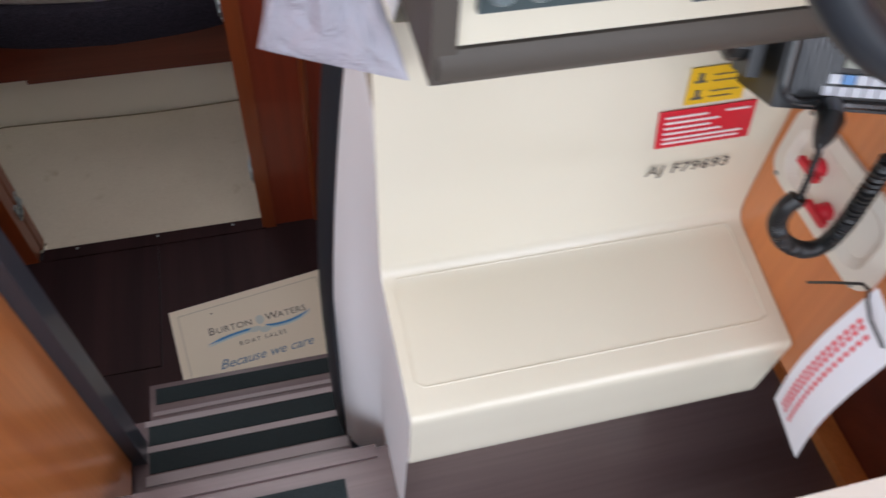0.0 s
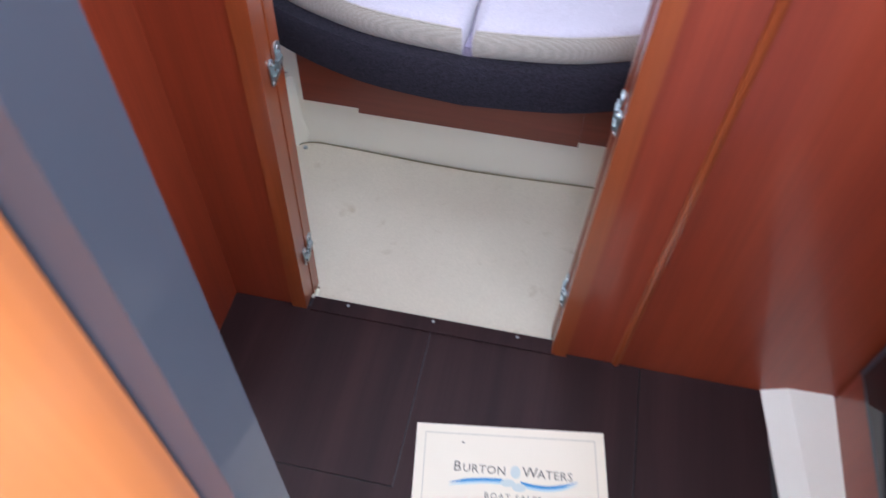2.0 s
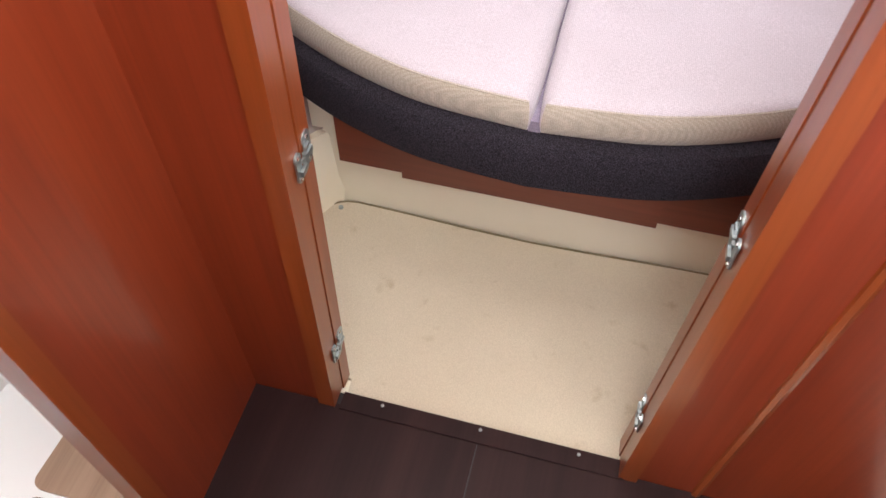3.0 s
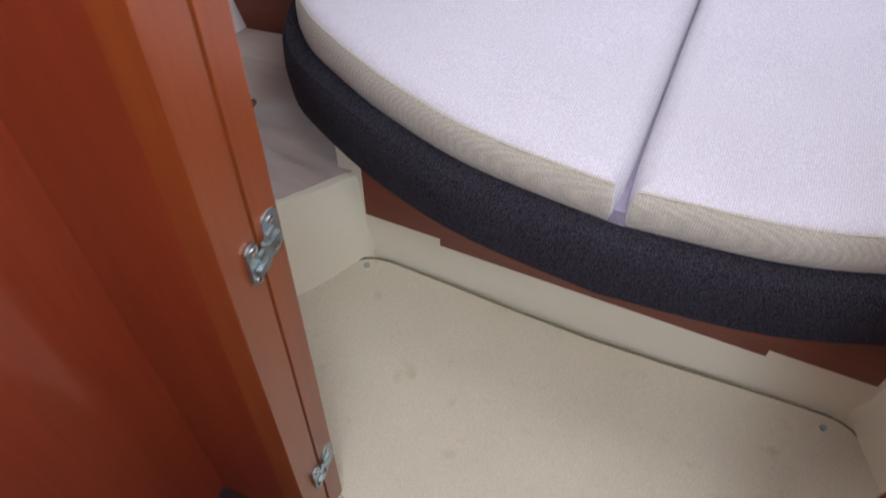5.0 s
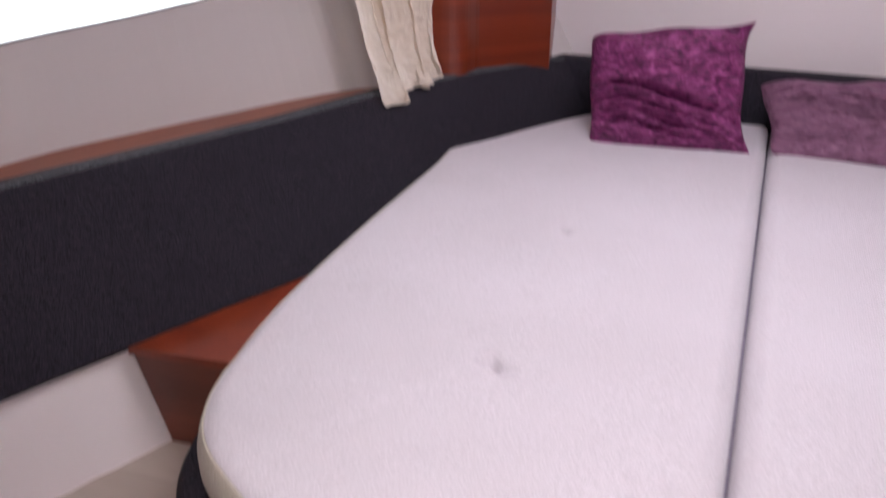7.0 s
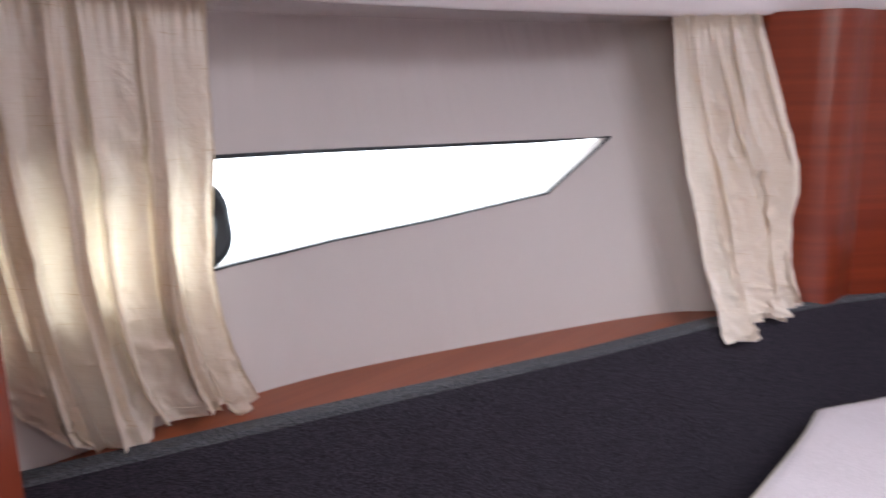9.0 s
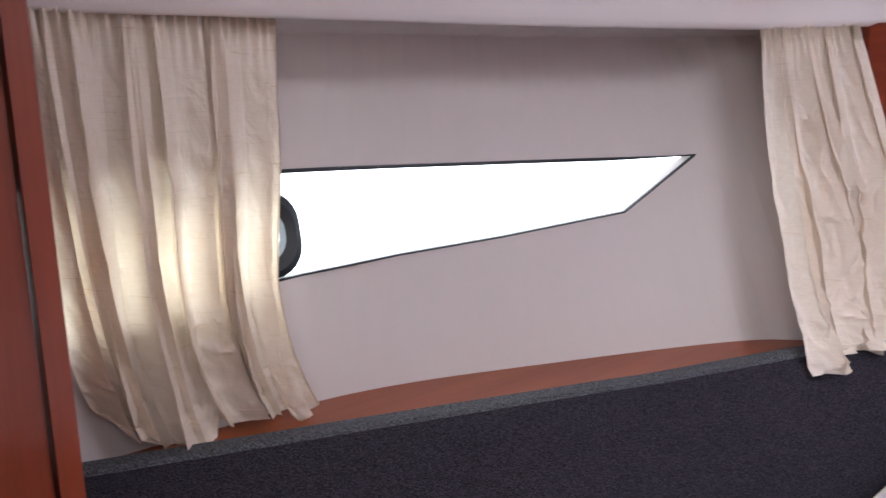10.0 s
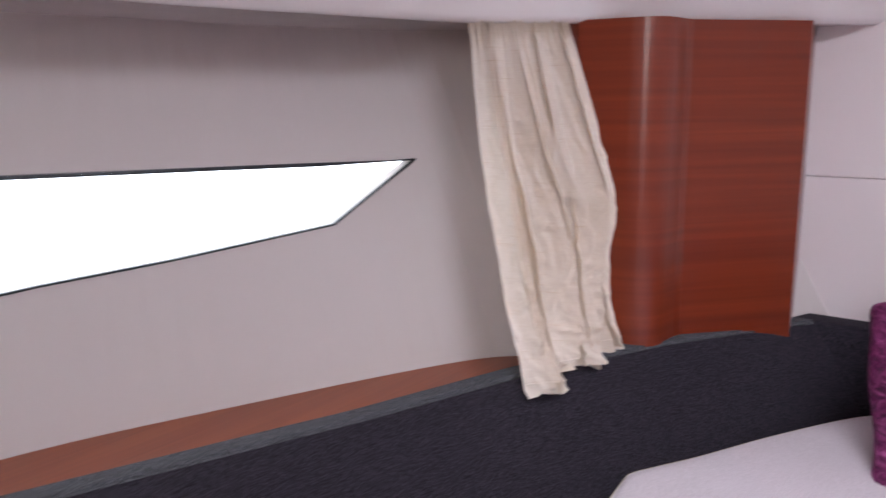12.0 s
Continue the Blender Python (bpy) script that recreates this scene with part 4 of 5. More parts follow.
def hinge(x, z, s):
    """A cranked two-arm hinge between jamb and leaf; s: +1 on the port jamb."""
    ob = thing("hinge", "zinc-plated cranked hinge between jamb and door leaf", "hinge", "door hinges")

    def lobed(y, low, high, r, x0, x1):
        """A flat plate with a rounded lobe at each end and a narrower waist."""
        pts = [(y + r * math.cos(a), z + high + r * math.sin(a)) for a in np.linspace(-0.5, math.pi + 0.5, 13)]
        pts += [(y + r * math.cos(a), z + low + r * math.sin(a)) for a in np.linspace(math.pi - 0.5, 2 * math.pi + 0.5, 13)]
        return extrude_x(pts, x + s * x0, x + s * x1)

    part("jamb_plate", lobed(0.000, -0.026, 0.012, 0.0105, -0.001, 0.0022), STEEL, ob)
    part("leaf_plate", lobed(0.036, -0.014, 0.024, 0.0135, -0.001, 0.0026), STEEL, ob)
    bar = [(-0.003, -0.022), (0.016, -0.020), (0.025, -0.006), (0.041, -0.004), (0.041, 0.006), (0.021, 0.005), (0.012, -0.009), (-0.003, -0.012)]
    part("arm", extrude_x([(y, z + q) for y, q in bar], x + s * 0.003, x + s * 0.0085, 0.0012), STEEL, ob)
    bar = [(0.006, -0.002), (0.020, 0.000), (0.026, 0.010), (0.036, 0.012), (0.036, 0.018), (0.022, 0.017), (0.016, 0.006), (0.006, 0.004)]
    part("arm", extrude_x([(y, z + q) for y, q in bar], x + s * 0.003, x + s * 0.007, 0.0012), STEEL, ob)
    part("knuckle", tube([(x + s * 0.0055, 0.017, z - 0.014), (x + s * 0.0055, 0.017, z + 0.010)], 0.0042, 10), STEEL, ob)
    for y, dz in ((0.036, 0.026), (0.036, -0.016), (0.000, 0.014), (0.000, -0.030)):
        part("screw", tube([(x + s * 0.002, y, z + dz), (x + s * 0.0042, y, z + dz), (x + s * 0.0048, y, z + dz)], [0.0046, 0.0042, 0.002], 10), CHROME, ob)
    return ob


for zp, zs in ((0.188, 0.205), (0.765, 0.770)):
    hinge(0.0005 + 0.022 * (zp - 0.5), zp, 1)
    hinge(0.6395 + 0.022 * (zs - 0.5), zs, -1)
for x in (0.092, 0.321, 0.542):
    tagged(mesh_ob("screw", tube([(x, -0.011, 0.003), (x, -0.011, 0.0052), (x, -0.011, 0.006)], [0.0045, 0.004, 0.002]), STEEL), "small countersunk screw in the threshold", "screw", "threshold screws")


# curtains
def curtain(left, right, pleats, seed, hemline, label):
    """A pleated silk curtain between two side edges, each a line of (x, y, z) from rail to hem; hemline lifts the hem across its width."""
    nu, nv = 390, 90
    L, R = smoothline(left, nv), smoothline(right, nv)
    rng = random.Random(seed)
    creases = [(rng.random(), rng.random() ** 0.6, rng.uniform(-1.2, 1.2), rng.uniform(0.02, 0.06), rng.uniform(0.004, 0.013)) for _ in range(60)]
    widths = [rng.uniform(0.7, 1.35) for _ in range(pleats)]
    stops = np.cumsum([0.0, *widths])
    stops = stops / stops[-1]
    depth = [rng.uniform(0.7, 1.3) for _ in range(pleats)]
    drift = [rng.uniform(-1.1, 1.1) / pleats for _ in stops]
    bend = [rng.uniform(-0.75, 0.75) / pleats for _ in stops]
    drop = [rng.uniform(-0.016, 0.012) for _ in stops]
    rows = []
    for j in range(nv):
        v = j / (nv - 1)
        l, r_ = Vector(L[j]), Vector(R[j])
        across = r_ - l
        out = Vector((across.y, -across.x, 0)).normalized()
        if out.x < 0:
            out = -out
        line = [t_ + (d_ * v + b_ * math.sin(v * 5 + 9 * t_)) * (1 - abs(2 * t_ - 1)) for t_, d_, b_ in zip(stops, drift, bend)]
        for k in range(1, len(line)):
            line[k] = max(line[k], line[k - 1] + 0.25 / pleats)
        line = [t_ / line[-1] for t_ in line]
        row = []
        for i in range(nu):
            q = i / (nu - 1) * pleats
            k = min(pleats - 1, int(q))
            f = q - k
            wide = line[k + 1] - line[k]
            over = 0.2 + 0.35 * depth[k] * (0.5 + 0.5 * v)
            lean = 1 if (k * 5 + seed) % 4 > 1 else -1
            g = f if lean > 0 else 1 - f
            if g < 0.80:
                a, b = g / 0.80 * (1 + over), (g / 0.80) ** 1.4
            else:
                w = (g - 0.80) / 0.20
                a, b = 1 + over * (1 - w), (1 - w) ** 1.2
            if lean < 0:
                a = 1 - a
            u = min(1.0, max(0.0, line[k] + wide * a))
            amp = (0.018 + 0.030 * min(1, v * 1.8)) * depth[k] * min(1.4, wide * pleats) * min(1, 0.25 + 5 * (1 - u), 0.25 + 5 * u)
            fold = amp * (b - 0.4)
            heading = math.exp(-(v / 0.06) ** 2)
            fold = fold * (1 - 0.3 * heading) + heading * 0.007 * math.sin(u * pleats * 2 * math.pi * 1.7 + seed)
            dent = 0.0
            for cu_, cv_, sl, wd, am in creases:
                dd = (v - cv_) - sl * 0.25 * (u - cu_)
                if abs(u - cu_) < 0.11 and abs(dd) < 0.09:
                    dent += am * math.exp(-(dd / wd * 2.8) ** 2) * (1 - abs(u - cu_) / 0.11) * (1 if sl > 0 else -0.7) * min(1, 8 * u, 8 * (1 - u))
            crumple = abs(noise.noise(Vector((u * 7 + v * 4, v * 7 - u * 3, seed + 3.0)))) * 0.012 + abs(noise.noise(Vector((u * 16 - v * 6, v * 11, seed + 8.0)))) * 0.006
            soft = 0.014 * noise.noise(Vector((u * 4, v * 3.0, seed))) * v - crumple * min(1, v * 3)
            p = l + across * u + out * (fold + dent + soft)
            p.z += (drop[k] * 0.6 + 0.010 * (b - 0.5) + float(np.interp(u, *hemline))) * v * v * v
            row.append(p)
        rows.append(row)
    ob = thing("curtain", label, "curtain", "window curtains")
    part("cloth", grid(rows), CURTAIN, ob, "", True)
    hem = [r_ + Vector((0.0015, 0, 0)) for r_ in rows[nv - 8]]
    part("hem_stitch", tube(hem, 0.0008, 4), CURTAIN, ob, "stitched hem line")
    top = [[p + Vector((-0.002, 0, 0.004)) for p in rows[0]], [p + Vector((-0.002, 0, 0)) for p in rows[3]]]
    part("heading_tape", grid(top), CURTAIN, ob, "gathered heading tape", True)
    return ob


curtain([(-1.060, 0.543, 1.366), (-1.065, 0.552, 1.15), (-1.075, 0.567, 0.95), (-1.08, 0.588, 0.82), (-1.080, 0.606, 0.752)],
        [(-1.045, 0.890, 1.366), (-1.050, 0.888, 1.15), (-1.052, 0.876, 0.98), (-1.048, 0.889, 0.86), (-1.042, 0.925, 0.752)], 14, 2, ([0, 0.10, 0.25, 0.28, 0.50, 0.52, 0.86, 0.90, 1], [0.085, 0.040, 0.005, -0.035, -0.022, 0.016, 0.018, 0.0, 0.010]), "cream silk curtain, drawn half across the window")
curtain([(-0.795, 1.795, 1.369), (-0.755, 1.775, 1.15), (-0.70, 1.745, 0.98), (-0.64, 1.715, 0.83), (-0.600, 1.70, 0.748)],
        [(-0.672, 1.935, 1.369), (-0.620, 1.950, 1.20), (-0.580, 1.962, 1.05), (-0.580, 1.945, 0.88), (-0.555, 1.955, 0.752)], 11, 6, ([0, 0.22, 0.26, 0.6, 0.64, 1], [-0.002, -0.004, 0.010, 0.014, 0.020, 0.024]), "cream silk curtain gathered beside the corner locker")


# pillows
def pillow(name, m, w, h, t, mat, label, seed, folds, slump=0.0):
    n = 72
    rows_f, rows_b = [], []
    for j in range(n):
        for side_, rows_ in ((1, rows_f), (-1, rows_b)):
            row = []
            for i in range(n):
                u, v = 2 * i / (n - 1) - 1, 2 * j / (n - 1) - 1
                k = max(0.0, (1 - abs(u) ** 2.2) * (1 - abs(v) ** 2.2)) ** 0.5
                q = Vector((u * w / 2 * (1 - (0.035 if u < 0 else 0.10) * (1 - v * v) + 0.02 * math.sin(5 * v + seed)), v * h / 2 * (1 - 0.045 * (1 - u * u) + 0.016 * math.sin(6 * u + seed)), side_ * t / 2 * k))
                if v > 0:
                    q.y *= 1 - slump * (1 - u) / 2
                q.x -= slump * 0.10 * v * (1 - u) / 2
                ear = (abs(u) * abs(v)) ** 9 * (1 if u > 0 else -1.6)
                q.x += math.copysign(0.008, u) * ear
                q.y += math.copysign(0.006, v) * ear
                f = noise.noise(Vector((q.x * 9, q.y * 16, seed))) * 0.026 - abs(noise.noise(Vector((q.x * 7 + q.y * 5, q.y * 20, seed + 4)))) * 0.085 * (0.5 - 0.5 * v)
                f -= abs(noise.noise(Vector((q.x * 13 + q.y * 16, q.y * 30 - q.x * 8, seed + 9)))) * 0.030 * (0.65 - 0.35 * v)
                along = v + 0.30 * u + 0.22 * u * u + 0.05 * math.sin(4 * u + seed)
                for at, deep, wide in folds:
                    f -= deep * math.exp(-((along - at) / wide) ** 2) * (1.15 - 0.5 * u * u)
                q.z += f * k * side_
                row.append(q)
            rows_.append(row)
    bm = join(grid(rows_f), grid(rows_b))
    bmesh.ops.remove_doubles(bm, verts=bm.verts, dist=0.0006)
    ob = tagged(mesh_ob(name, moved(bm, m), mat, smooth=True), label, "pillow", "berth pillows")
    return ob


pillow("pillow", pose(0.045, 2.05, 0.768, 57, 0, 3) @ pose(0, 0, 0, 0, 0, 5), 0.410, 0.35, 0.22, PURPLE, "square purple crushed-velvet pillow leaning on the headboard", 1.0,
       ((-0.20, 0.046, 0.055), (-0.42, 0.030, 0.045), (-0.58, 0.032, 0.04), (-0.74, 0.028, 0.04), (0.28, 0.010, 0.05)), 0.10)
pillow("pillow", pose(0.52, 2.13, 0.715, 30, 0, -4), 0.46, 0.32, 0.14, PURPLE_PALE, "faded purple pillow slumped on the berth", 7.0, ((0.25, 0.026, 0.07), (-0.10, 0.026, 0.06), (-0.45, 0.022, 0.06)), 0.40)

# printed paper mat on the lobby floor
mat_thing = thing("paper_mat", "cream printed paper floor mat lying on the dark boards", "floor mat")
mat_m = Matrix.Translation((0.584, -0.4127, 0.0015)) @ Matrix.Rotation(radians(8.5), 4, "Z")
MW, MH = 0.441, 0.31
part("sheet", moved(box(-MW / 2, MW / 2, -MH / 2, MH / 2, 0.0, 0.0015), mat_m), PAPER, mat_thing)
frame_line = [box(-MW / 2 + 0.022, MW / 2 - 0.022, s * (MH / 2 - 0.022) - 0.0009, s * (MH / 2 - 0.022) + 0.0009, 0.0016, 0.0019) for s in (-1, 1)]
frame_line += [box(s * (MW / 2 - 0.022) - 0.0009, s * (MW / 2 - 0.022) + 0.0009, -MH / 2 + 0.022, MH / 2 - 0.022, 0.0016, 0.0019) for s in (-1, 1)]
part("border", moved(join(*frame_line), mat_m), INK_LINE, mat_thing, "thin printed border")
up = Matrix.Rotation(radians(-2.0), 4, "Z") @ Matrix.Translation((0.003, 0, 0.002))
for word, x, size, drop in (("B", -0.126, 0.034, 0.0), ("URTON", -0.064, 0.0275, -0.002), ("W", 0.041, 0.034, 0.0), ("ATERS", 0.098, 0.0275, -0.002)):
    lettering("print_name", word, size, INK, mat_thing, mat_m @ up @ Matrix.Translation((x, 0.049 + drop, 0)), 1.06)
lettering("print_line", "BOAT SALES", 0.019, INK, mat_thing, mat_m @ up @ Matrix.Translation((0.004, -0.012, 0)), 1.3)
lettering("print_slogan", "Because we care", 0.040, INK_SCRIPT, mat_thing, mat_m @ up @ Matrix.Translation((0.004, -0.062, 0)), 0.95, 0.35)


def wave_left(u):
    return -0.142 + 0.122 * u, 0.026 - 0.016 * (1 - u) ** 2.2


def wave_right(u):
    return 0.020 + 0.130 * u, 0.024 - 0.010 * math.sin(u * 2.6) + 0.020 * u ** 2


for curve_, thin_end in ((wave_left, 0), (wave_right, 1)):
    for off, thick, ink in ((0.0, 0.0036, INK_BLUE), (-0.0062, 0.0030, INK_PALE)):
        rows = []
        for q in np.linspace(0, 1, 30):
            x, y = curve_(q)
            th = thick * min(1.0, 0.15 + 3.0 * abs(q - thin_end))
            rows.append([(x, y + off - th, 0.0022), (x, y + off + th, 0.0022)])
        part("print_wave", moved(grid(rows), mat_m @ up @ Matrix.Translation((0, 0, -0.002))), ink, mat_thing, "printed wave line")
for ex, ey, ra, rb in ((0.012, 0.047, 0.0115, 0.015), (-0.006, 0.021, 0.017, 0.009), (0.020, 0.012, 0.016, 0.010)):
    bm = bmesh.new()
    bmesh.ops.create_circle(bm, cap_ends=True, segments=20, radius=1.0, matrix=Matrix.Translation((ex, ey, 0.0026)) @ Matrix.Diagonal((ra, rb, 1, 1)))
    part("print_emblem", moved(bm, mat_m), INK_GREY, mat_thing, "pale grey printed emblem")
bm = bmesh.new()
bmesh.ops.create_circle(bm, cap_ends=True, segments=9, radius=0.0035, matrix=Matrix.Translation((-0.110, 0.112, 0.0021)) @ Matrix.Diagonal((1, 0.7, 1, 1)))
part("stain", moved(bm, mat_m), INK, mat_thing, "small dark speck")

# ---- helm things ----
dash = thing("dashboard", "cream helm dashboard with a dark grey padded lip", "dashboard")
part("fascia", box(0.872, 1.62, -1.098, -0.92, 1.502, 1.80, 0.006, 3), GELCOAT, dash)
lip = extrude_x([(-0.93, 1.452), (-1.08, 1.458), (-1.098, 1.466), (-1.105, 1.478), (-1.106, 1.492), (-1.100, 1.500), (-0.93, 1.500)], 0.858, 1.63, 0.006, 3)
part("lip", lip, DASH, dash, "dark grey padded lip", True)
part("side_lip", box(0.852, 0.8715, -1.102, -0.92, 1.470, 1.81, 0.008, 3), DASH, dash, "dark grey end cap")
SLATE = material("slate_panel", (0.06, 0.085, 0.09), 0.4)
SWITCH = material("grey_switch", (0.16, 0.20, 0.21), 0.35)
for x0, x1, z0, count in ((0.884, 1.022, 1.534, 5), (1.052, 1.21, 1.524, 5)):
    panel = part("switch_panel", box(x0, x1, -1.106, -1.0985, z0, 1.72, 0.006, 3), SLATE, dash, "slate grey switch panel")
    step = (x1 - x0) / count
    for k in range(count):
        xk, zk = x0 + step * (k + 0.5), z0 + 0.022
        part("switch", tube([(xk, -1.106, zk), (xk, -1.115, zk), (xk, -1.118, zk)], [0.0115, 0.011, 0.008], 14), SWITCH, panel)

pedestal = thing("helm_seat", "pale grey moulded helm seat pedestal beside the footwell", "seat")
part("base", prism([(1.16, -1.75), (1.60, -1.75), (1.60, -1.349), (1.40, -1.347), (1.26, -1.347), (1.19, -1.37), (1.16, -1.42)], 0.615, 0.95, 0.02, 4), PLASTIC_WHITE, pedestal, "", True)

wheel = thing("steering_wheel", "black padded steering wheel above the helm ledge", "steering wheel")
wc, wr = Vector((1.215, -1.17, 1.715)), 0.19
wx, wz = Vector((1, 0, 0)), Vector((0, 0.35, 0.937))
rim_line = [wc + (wx * math.cos(a) + wz * math.sin(a)) * wr for a in np.linspace(0, 2 * math.pi, 64)]
part("rim", tube(rim_line, 0.015, 10), RUBBER, wheel, "", True)
part("hub", tube([wc, wc + Vector((0, 0.10, -0.037))], [0.05, 0.04], 20), BLACK, wheel, "black hub", True)
for a in (math.pi / 2, math.pi * 7 / 6, math.pi * 11 / 6):
    part("spoke", tube([wc, wc + (wx * math.cos(a) + wz * math.sin(a)) * (wr - 0.012)], 0.010, 8), BLACK, wheel, "", True)

bag = []
bag_left = smoothline([(0.768, -1.030, 1.62), (0.757, -1.008, 1.56), (0.746, -0.992, 1.505), (0.735, -0.973, 1.445), (0.728, -0.963, 1.412)], 30)
bag_right = smoothline([(0.812, -1.030, 1.62), (0.819, -1.022, 1.56), (0.826, -1.018, 1.505), (0.843, -1.016, 1.445), (0.856, -1.016, 1.400)], 30)
for j in range(30):
    v = j / 29
    l, r_ = Vector(bag_left[j]), Vector(bag_right[j])
    side_way = Vector((r_.y - l.y, l.x - r_.x, 0)).normalized()
    thick = 0.017 * math.sin((0.15 + 0.85 * (1 - v)) * math.pi * 0.5) * (1 - v ** 6) + 0.0015
    row = []
    for i in range(44):
        a = 2 * math.pi * i / 44
        c_, s_ = math.cos(a), math.sin(a)
        u = 0.5 + 0.5 * math.copysign(abs(c_) ** 0.8, c_)
        fold = 0.022 * abs(noise.noise(Vector((u * 3.5 + v * 2.5, v * 2.2 - u, 2.0 + s_)))) + 0.004 * noise.noise(Vector((u * 11, v * 5, 6.0 + s_)))
        p = l.lerp(r_, u) + side_way * (s_ * thick - thick * 0.4 + fold * (1 - v ** 4) * (1 if s_ > 0 else -0.3))
        row.append(p)
    bag.append(row)
bag_thing = thing("plastic_bag", "crumpled translucent white plastic bag hung beside the dashboard", "bag")
part("film", capped(bag), BAG, bag_thing, "", True)
part("handle_loop", tube(smoothline([(0.772, -1.032, 1.615), (0.778, -1.03, 1.66), (0.79, -1.02, 1.68), (0.802, -1.03, 1.66), (0.808, -1.032, 1.615)], 20), 0.006, 8), BAG, bag_thing, "twisted bag handle", True)
for k in range(2):
    part("print_bar", moved(box(-0.006, 0.006, -0.0008, 0.0, -0.0012, 0.0012), Matrix.Translation((0.757 + 0.012 * k, -1.040, 1.545 - 0.003 * k)) @ Matrix.Rotation(radians(12), 4, "Y")), material("brown_print", (0.26, 0.17, 0.12), 0.6), bag_thing, "faint brown print")

def face_y(z):
    return float(np.interp(z, [1.16, 1.25, 1.35, 1.44], [-1.000, -0.996, -0.990, -0.985])) - 0.0025


def sticker(name, x0, x1, z0, z1, mat, label, bars, shear):
    ob = thing(name, label, "label")
    sk = lambda x, z: x + shear * (z - z0)

    def quad(a, b, c, d, out):
        bm = bmesh.new()
        f = bm.faces.new([bm.verts.new((sk(x, z), face_y(z) - out, z)) for x, z in ((a, c), (b, c), (b, d), (a, d))])
        ext = bmesh.ops.extrude_face_region(bm, geom=[f])
        bmesh.ops.translate(bm, vec=(0, -0.0006, 0), verts=[v for v in ext["geom"] if isinstance(v, bmesh.types.BMVert)])
        return bm

    part("sheet", quad(x0, x1, z0, z1, 0.0), mat, ob)
    for a, b, c, d, m in bars:
        part("print_bar", quad(x0 + a, x0 + b, z0 + c, z0 + d, 0.0009), m, ob)
    return ob


sticker("warning_label", 1.152, 1.272, 1.236, 1.292, RED, "red warning label with rows of white print", [(0.008, 0.060, 0.045, 0.048, WHITE_INK), (0.008, 0.075, 0.037, 0.040, WHITE_INK), (0.008, 0.066, 0.029, 0.032, WHITE_INK), (0.008, 0.080, 0.021, 0.024, WHITE_INK), (0.008, 0.108, 0.013, 0.016, WHITE_INK), (0.008, 0.104, 0.006, 0.009, WHITE_INK), (0.082, 0.112, 0.046, 0.049, WHITE_INK)], -0.15)
sticker("caution_label", 1.170, 1.240, 1.298, 1.348, YELLOW, "yellow caution label with two black symbols", [(0.006, 0.020, 0.030, 0.033, INK), (0.010, 0.016, 0.033, 0.043, INK), (0.006, 0.020, 0.007, 0.010, INK), (0.010, 0.016, 0.010, 0.020, INK), (0.028, 0.062, 0.038, 0.0395, INK), (0.028, 0.058, 0.030, 0.0315, INK), (0.028, 0.062, 0.016, 0.0175, INK), (0.028, 0.055, 0.008, 0.0095, INK)], -0.1)
code = thing("registration_number", "black stick-on registration characters on the helm moulding", "lettering")
lettering("lettering", "AJ F79693", 0.024, INK, code, Matrix.Translation((1.207, face_y(1.198) - 0.0015, 1.198)) @ Matrix.Rotation(radians(90), 4, "X"), 1.1)

# VHF radio under the dashboard
radio = thing("vhf_radio", "black marine radio with pale keys on a swivel bracket", "radio")
rm = Matrix.Translation((1.300, -1.085, 1.425)) @ Matrix.Rotation(radians(-16), 4, "Z") @ Matrix.Rotation(radians(-27), 4, "X")
part("case", moved(box(-0.115, 0.115, -0.035, 0.06, -0.050, 0.042, 0.014, 4), rm), BLACK, radio, "", True)
part("screen", moved(box(-0.060, 0.045, -0.0375, -0.0352, -0.010, 0.018, 0.002), rm), SCREEN, radio, "grey display")
rim = rounded_loop(-0.108, 0.108, -0.043, 0.036, 0.016)
part("bezel", moved(tube([(a, -0.0365, b) for a, b in rim + rim[:1]], 0.0042, 8), rm), BEZEL, radio, "glossy raised bezel", True)
for k in range(6):
    for r, zz in enumerate((-0.0200, -0.0310)):
        part("key", moved(box(-0.071 + 0.0125 * k - 0.003 * r, -0.0605 + 0.0125 * k - 0.003 * r, -0.039, -0.0352, zz - 0.0042, zz + 0.0042, 0.0038, 3), rm), KEY_BLUE if (k, r) == (1, 0) else KEY, radio)
part("red_key", moved(box(0.008, 0.022, -0.039, -0.0352, -0.031, -0.018, 0.002), rm), RED, radio, "red distress key")
part("bracket", moved(join(box(-0.135, -0.122, -0.01, 0.03, -0.03, 0.06, 0.003), box(-0.135, 0.13, 0.0, 0.03, 0.05, 0.062, 0.003)), rm), BLACK, radio)
part("knob", moved(tube([(-0.12, 0.01, 0.0), (-0.15, 0.01, 0.0), (-0.155, 0.01, 0.0)], [0.018, 0.02, 0.014], 12), rm), BLACK, radio, "black clamp knob")
coil = []
path = smoothline([(1.192, -1.16, 1.400), (1.199, -1.16, 1.374), (1.207, -1.16, 1.330), (1.199, -1.16, 1.312), (1.202, -1.16, 1.286), (1.224, -1.16, 1.252), (1.258, -1.16, 1.226), (1.283, -1.16, 1.226), (1.292, -1.16, 1.254), (1.290, -1.16, 1.305), (1.286, -1.16, 1.36)], 1500)
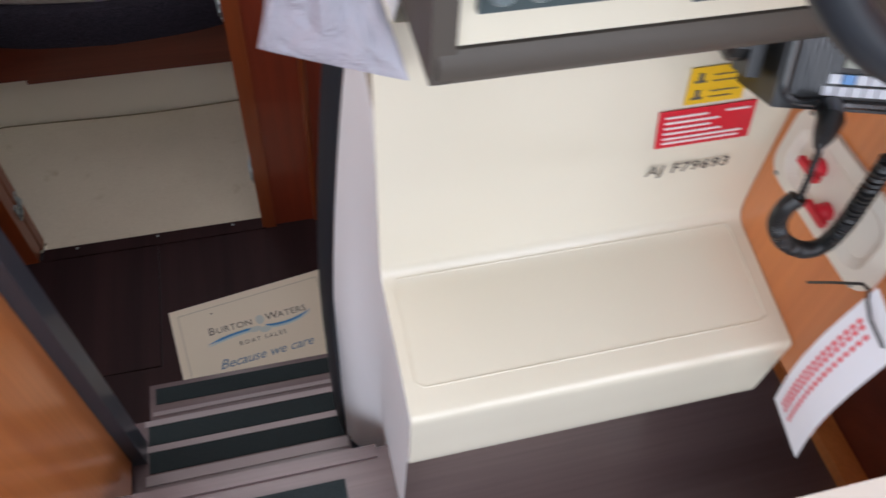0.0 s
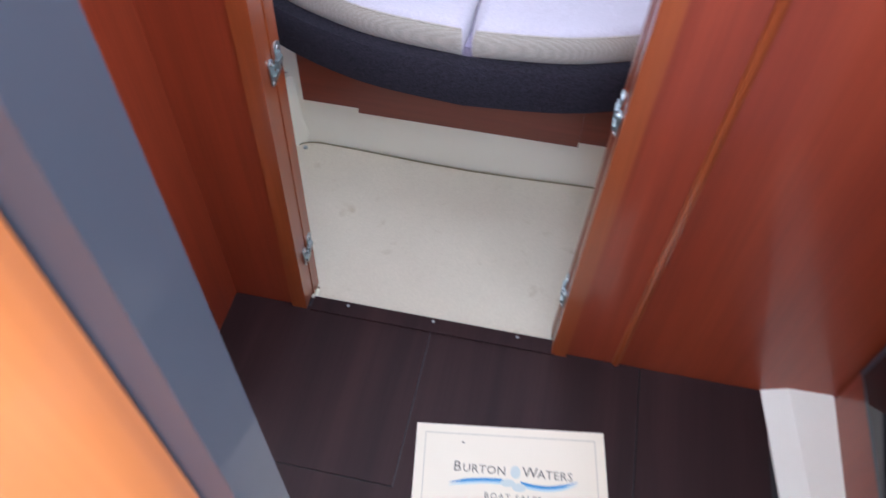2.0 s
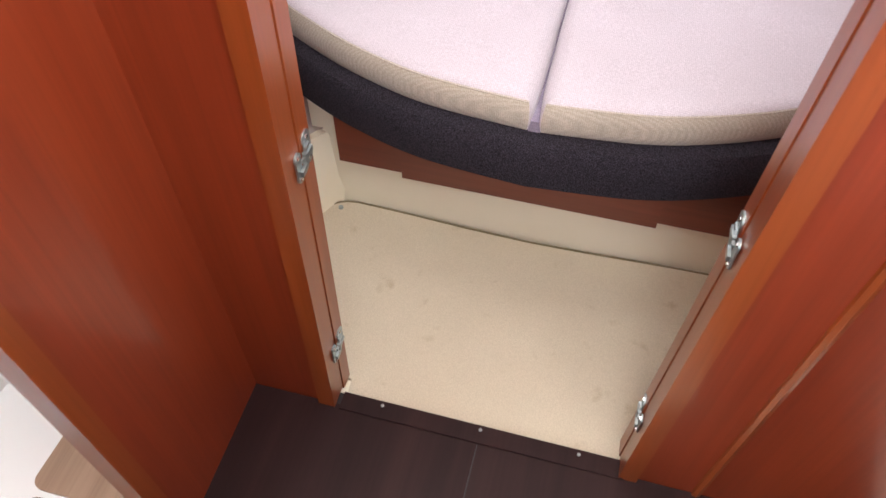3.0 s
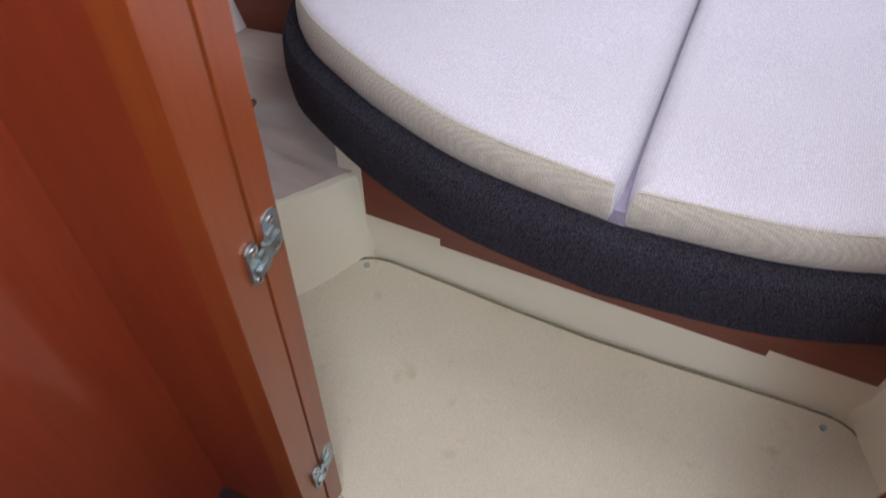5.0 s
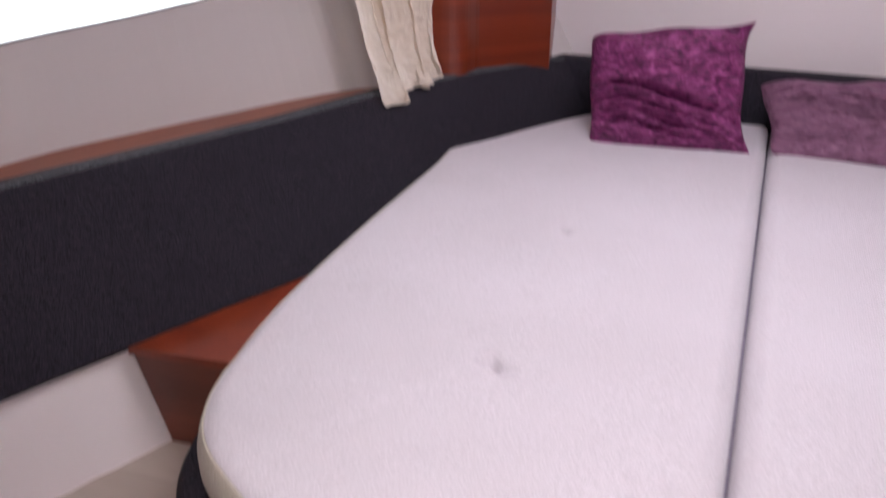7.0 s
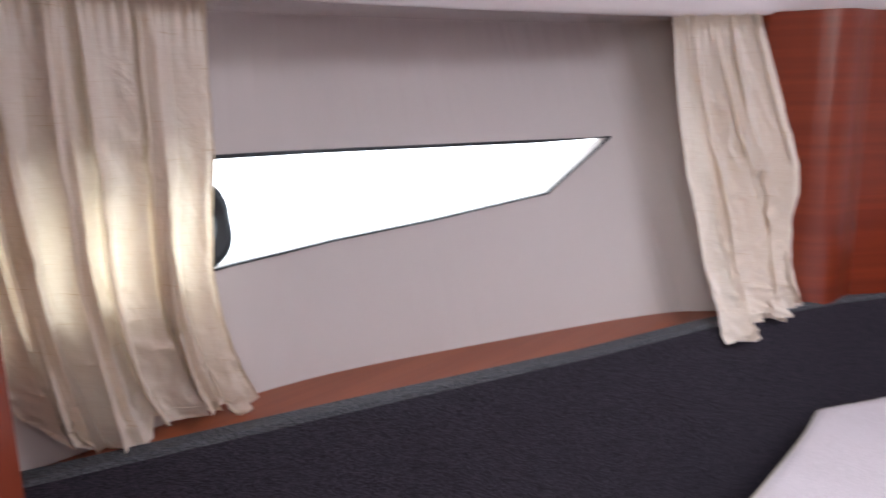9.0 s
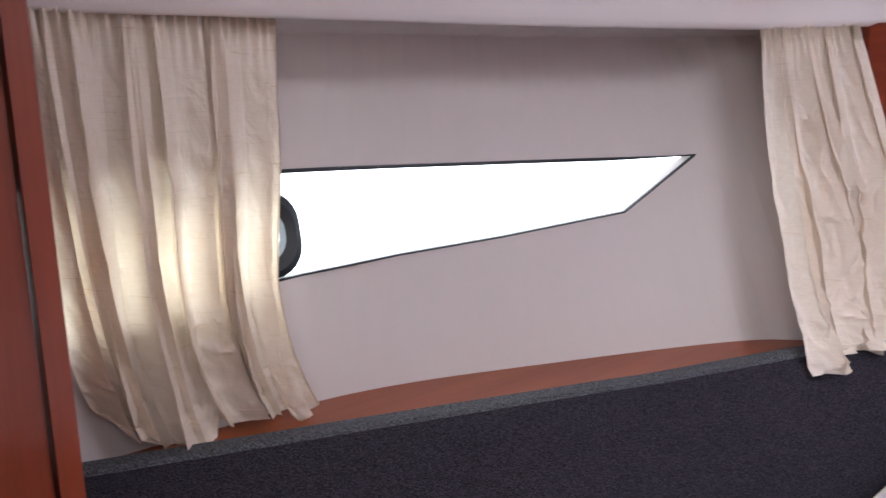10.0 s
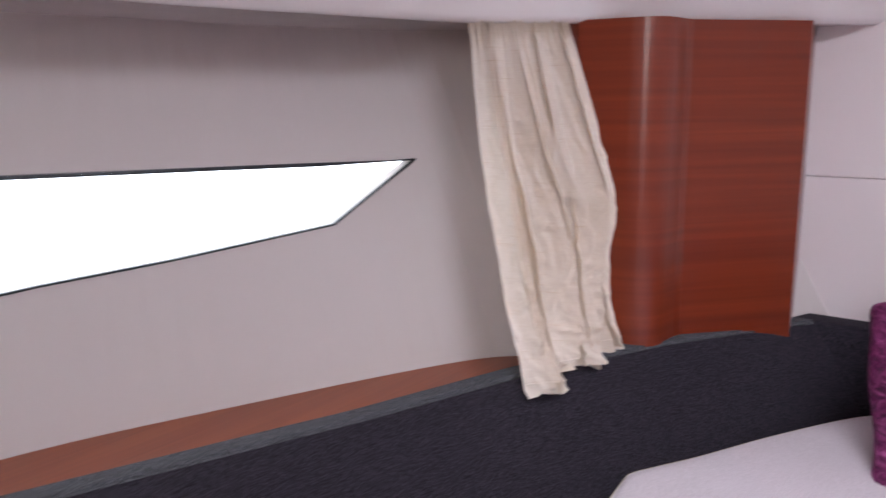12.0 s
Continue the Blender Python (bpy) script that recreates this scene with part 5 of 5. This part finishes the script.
for k, p in enumerate(path):
    a = k * 0.34
    w = 0.0068 if k > 330 else 0.0006
    q = Vector(p)
    dv = (Vector(path[min(k + 1, 1499)]) - Vector(path[max(k - 1, 0)])).normalized()
    s1 = dv.cross(Vector((0.3, 0.2, 0.9))).normalized()
    coil.append(q + (s1 * math.cos(a) + dv.cross(s1) * math.sin(a)) * w)
ridges = [box(-0.101 + 0.0055 * k, -0.0985 + 0.0055 * k, -0.0385, -0.0352, -0.036, 0.024, 0.0008, 1) for k in range(7)]
part("speaker_grille", moved(join(*ridges), rm), BEZEL, radio, "ridged speaker grille")
part("plug", tube([(1.225, -1.120, 1.400), (1.205, -1.145, 1.412), (1.195, -1.156, 1.404), (1.193, -1.159, 1.394)], [0.012, 0.012, 0.009, 0.004], 12), BLACK, radio, "black cord plug", True)
part("coiled_cord", tube(coil, 0.0030, 5), BLACK, radio, "coiled black cord", True)

# recessed switch panel in the side wall
sw = thing("battery_switch_panel", "cream plastic recess with red battery switches", "switch panel")
def on_wall(loop_, d):
    return [(1.3125 - d, y, z) for y, z in loop_]
r0, r1, r2 = rounded_loop(-1.215, -1.012, 1.188, 1.300, 0.03), rounded_loop(-1.195, -1.030, 1.205, 1.283, 0.024), rounded_loop(-1.185, -1.04, 1.214, 1.274, 0.02)
part("frame", grid([on_wall(r0, 0.0), on_wall(r0, 0.006), on_wall(r1, 0.008)], True), PLASTIC_WHITE, sw, "", True)
bm = bmesh.new()
bm.faces.new([bm.verts.new(p) for p in on_wall(r2, 0.001)])
part("recess", join(grid([on_wall(r1, 0.008), on_wall(r2, 0.001)], True), bm), PLASTIC_WHITE, sw)
for yk, zk in ((-1.075, 1.252), (-1.115, 1.222)):
    k_ = part("switch_knob", tube([(1.3115, yk, zk), (1.302, yk, zk), (1.298, yk, zk)], [0.011, 0.0105, 0.006], 16), RED, sw, "red rotary knob")
    part("grip", box(1.292, 1.300, yk - 0.018, yk + 0.018, zk - 0.0038, zk + 0.0038, 0.002), RED, k_)
for yk, zk in ((-1.03, 1.294), (-1.197, 1.294), (-1.03, 1.195), (-1.197, 1.195)):
    part("screw", tube([(1.306, yk, zk), (1.304, yk, zk)], 0.003, 8), STEEL, sw)

sw.location.x = 0.0075

tag = thing("paper_tag", "white paper tag with red print on a black cable tie", "tag")
tp = [(1.282, -1.238, 1.262), (1.282, -1.300, 1.240), (1.262, -1.318, 1.020), (1.262, -1.250, 1.040)]
rows = []
for s in np.linspace(0, 1, 12):
    a, b = Vector(tp[0]).lerp(Vector(tp[3]), s), Vector(tp[1]).lerp(Vector(tp[2]), s)
    c = Vector((-0.018 * math.sin(s * math.pi), 0, 0))
    rows.append([a + c, a.lerp(b, 0.5) + c, b + c])
part("sheet", grid(rows), TAG_PAPER, tag)
for f0, f1 in ((0.20, 0.27), (0.30, 0.37), (0.46, 0.53)):
    rr = []
    for s in np.linspace(0.12, 0.92, 20):
        a, b = Vector(tp[0]).lerp(Vector(tp[3]), s), Vector(tp[1]).lerp(Vector(tp[2]), s)
        c = Vector((-0.018 * math.sin(s * math.pi) - 0.0012, 0, 0))
        rr.append([a.lerp(b, f0) + c, a.lerp(b, f1) + c])
    for q0, q1 in zip(rr[::1], rr[1::1]):
        part("print_bar", grid([q0, [Vector(q0[0]).lerp(Vector(q1[0]), 0.7), Vector(q0[1]).lerp(Vector(q1[1]), 0.7)]]), RED_INK, tag)
part("cable_tie", tube([(1.279, -1.177, 1.181), (1.278, -1.20, 1.215), (1.278, -1.226, 1.251), (1.276, -1.236, 1.256), (1.272, -1.245, 1.250), (1.268, -1.262, 1.244), (1.270, -1.29, 1.235)], 0.0018, 6), BLACK, tag, "black cable tie")
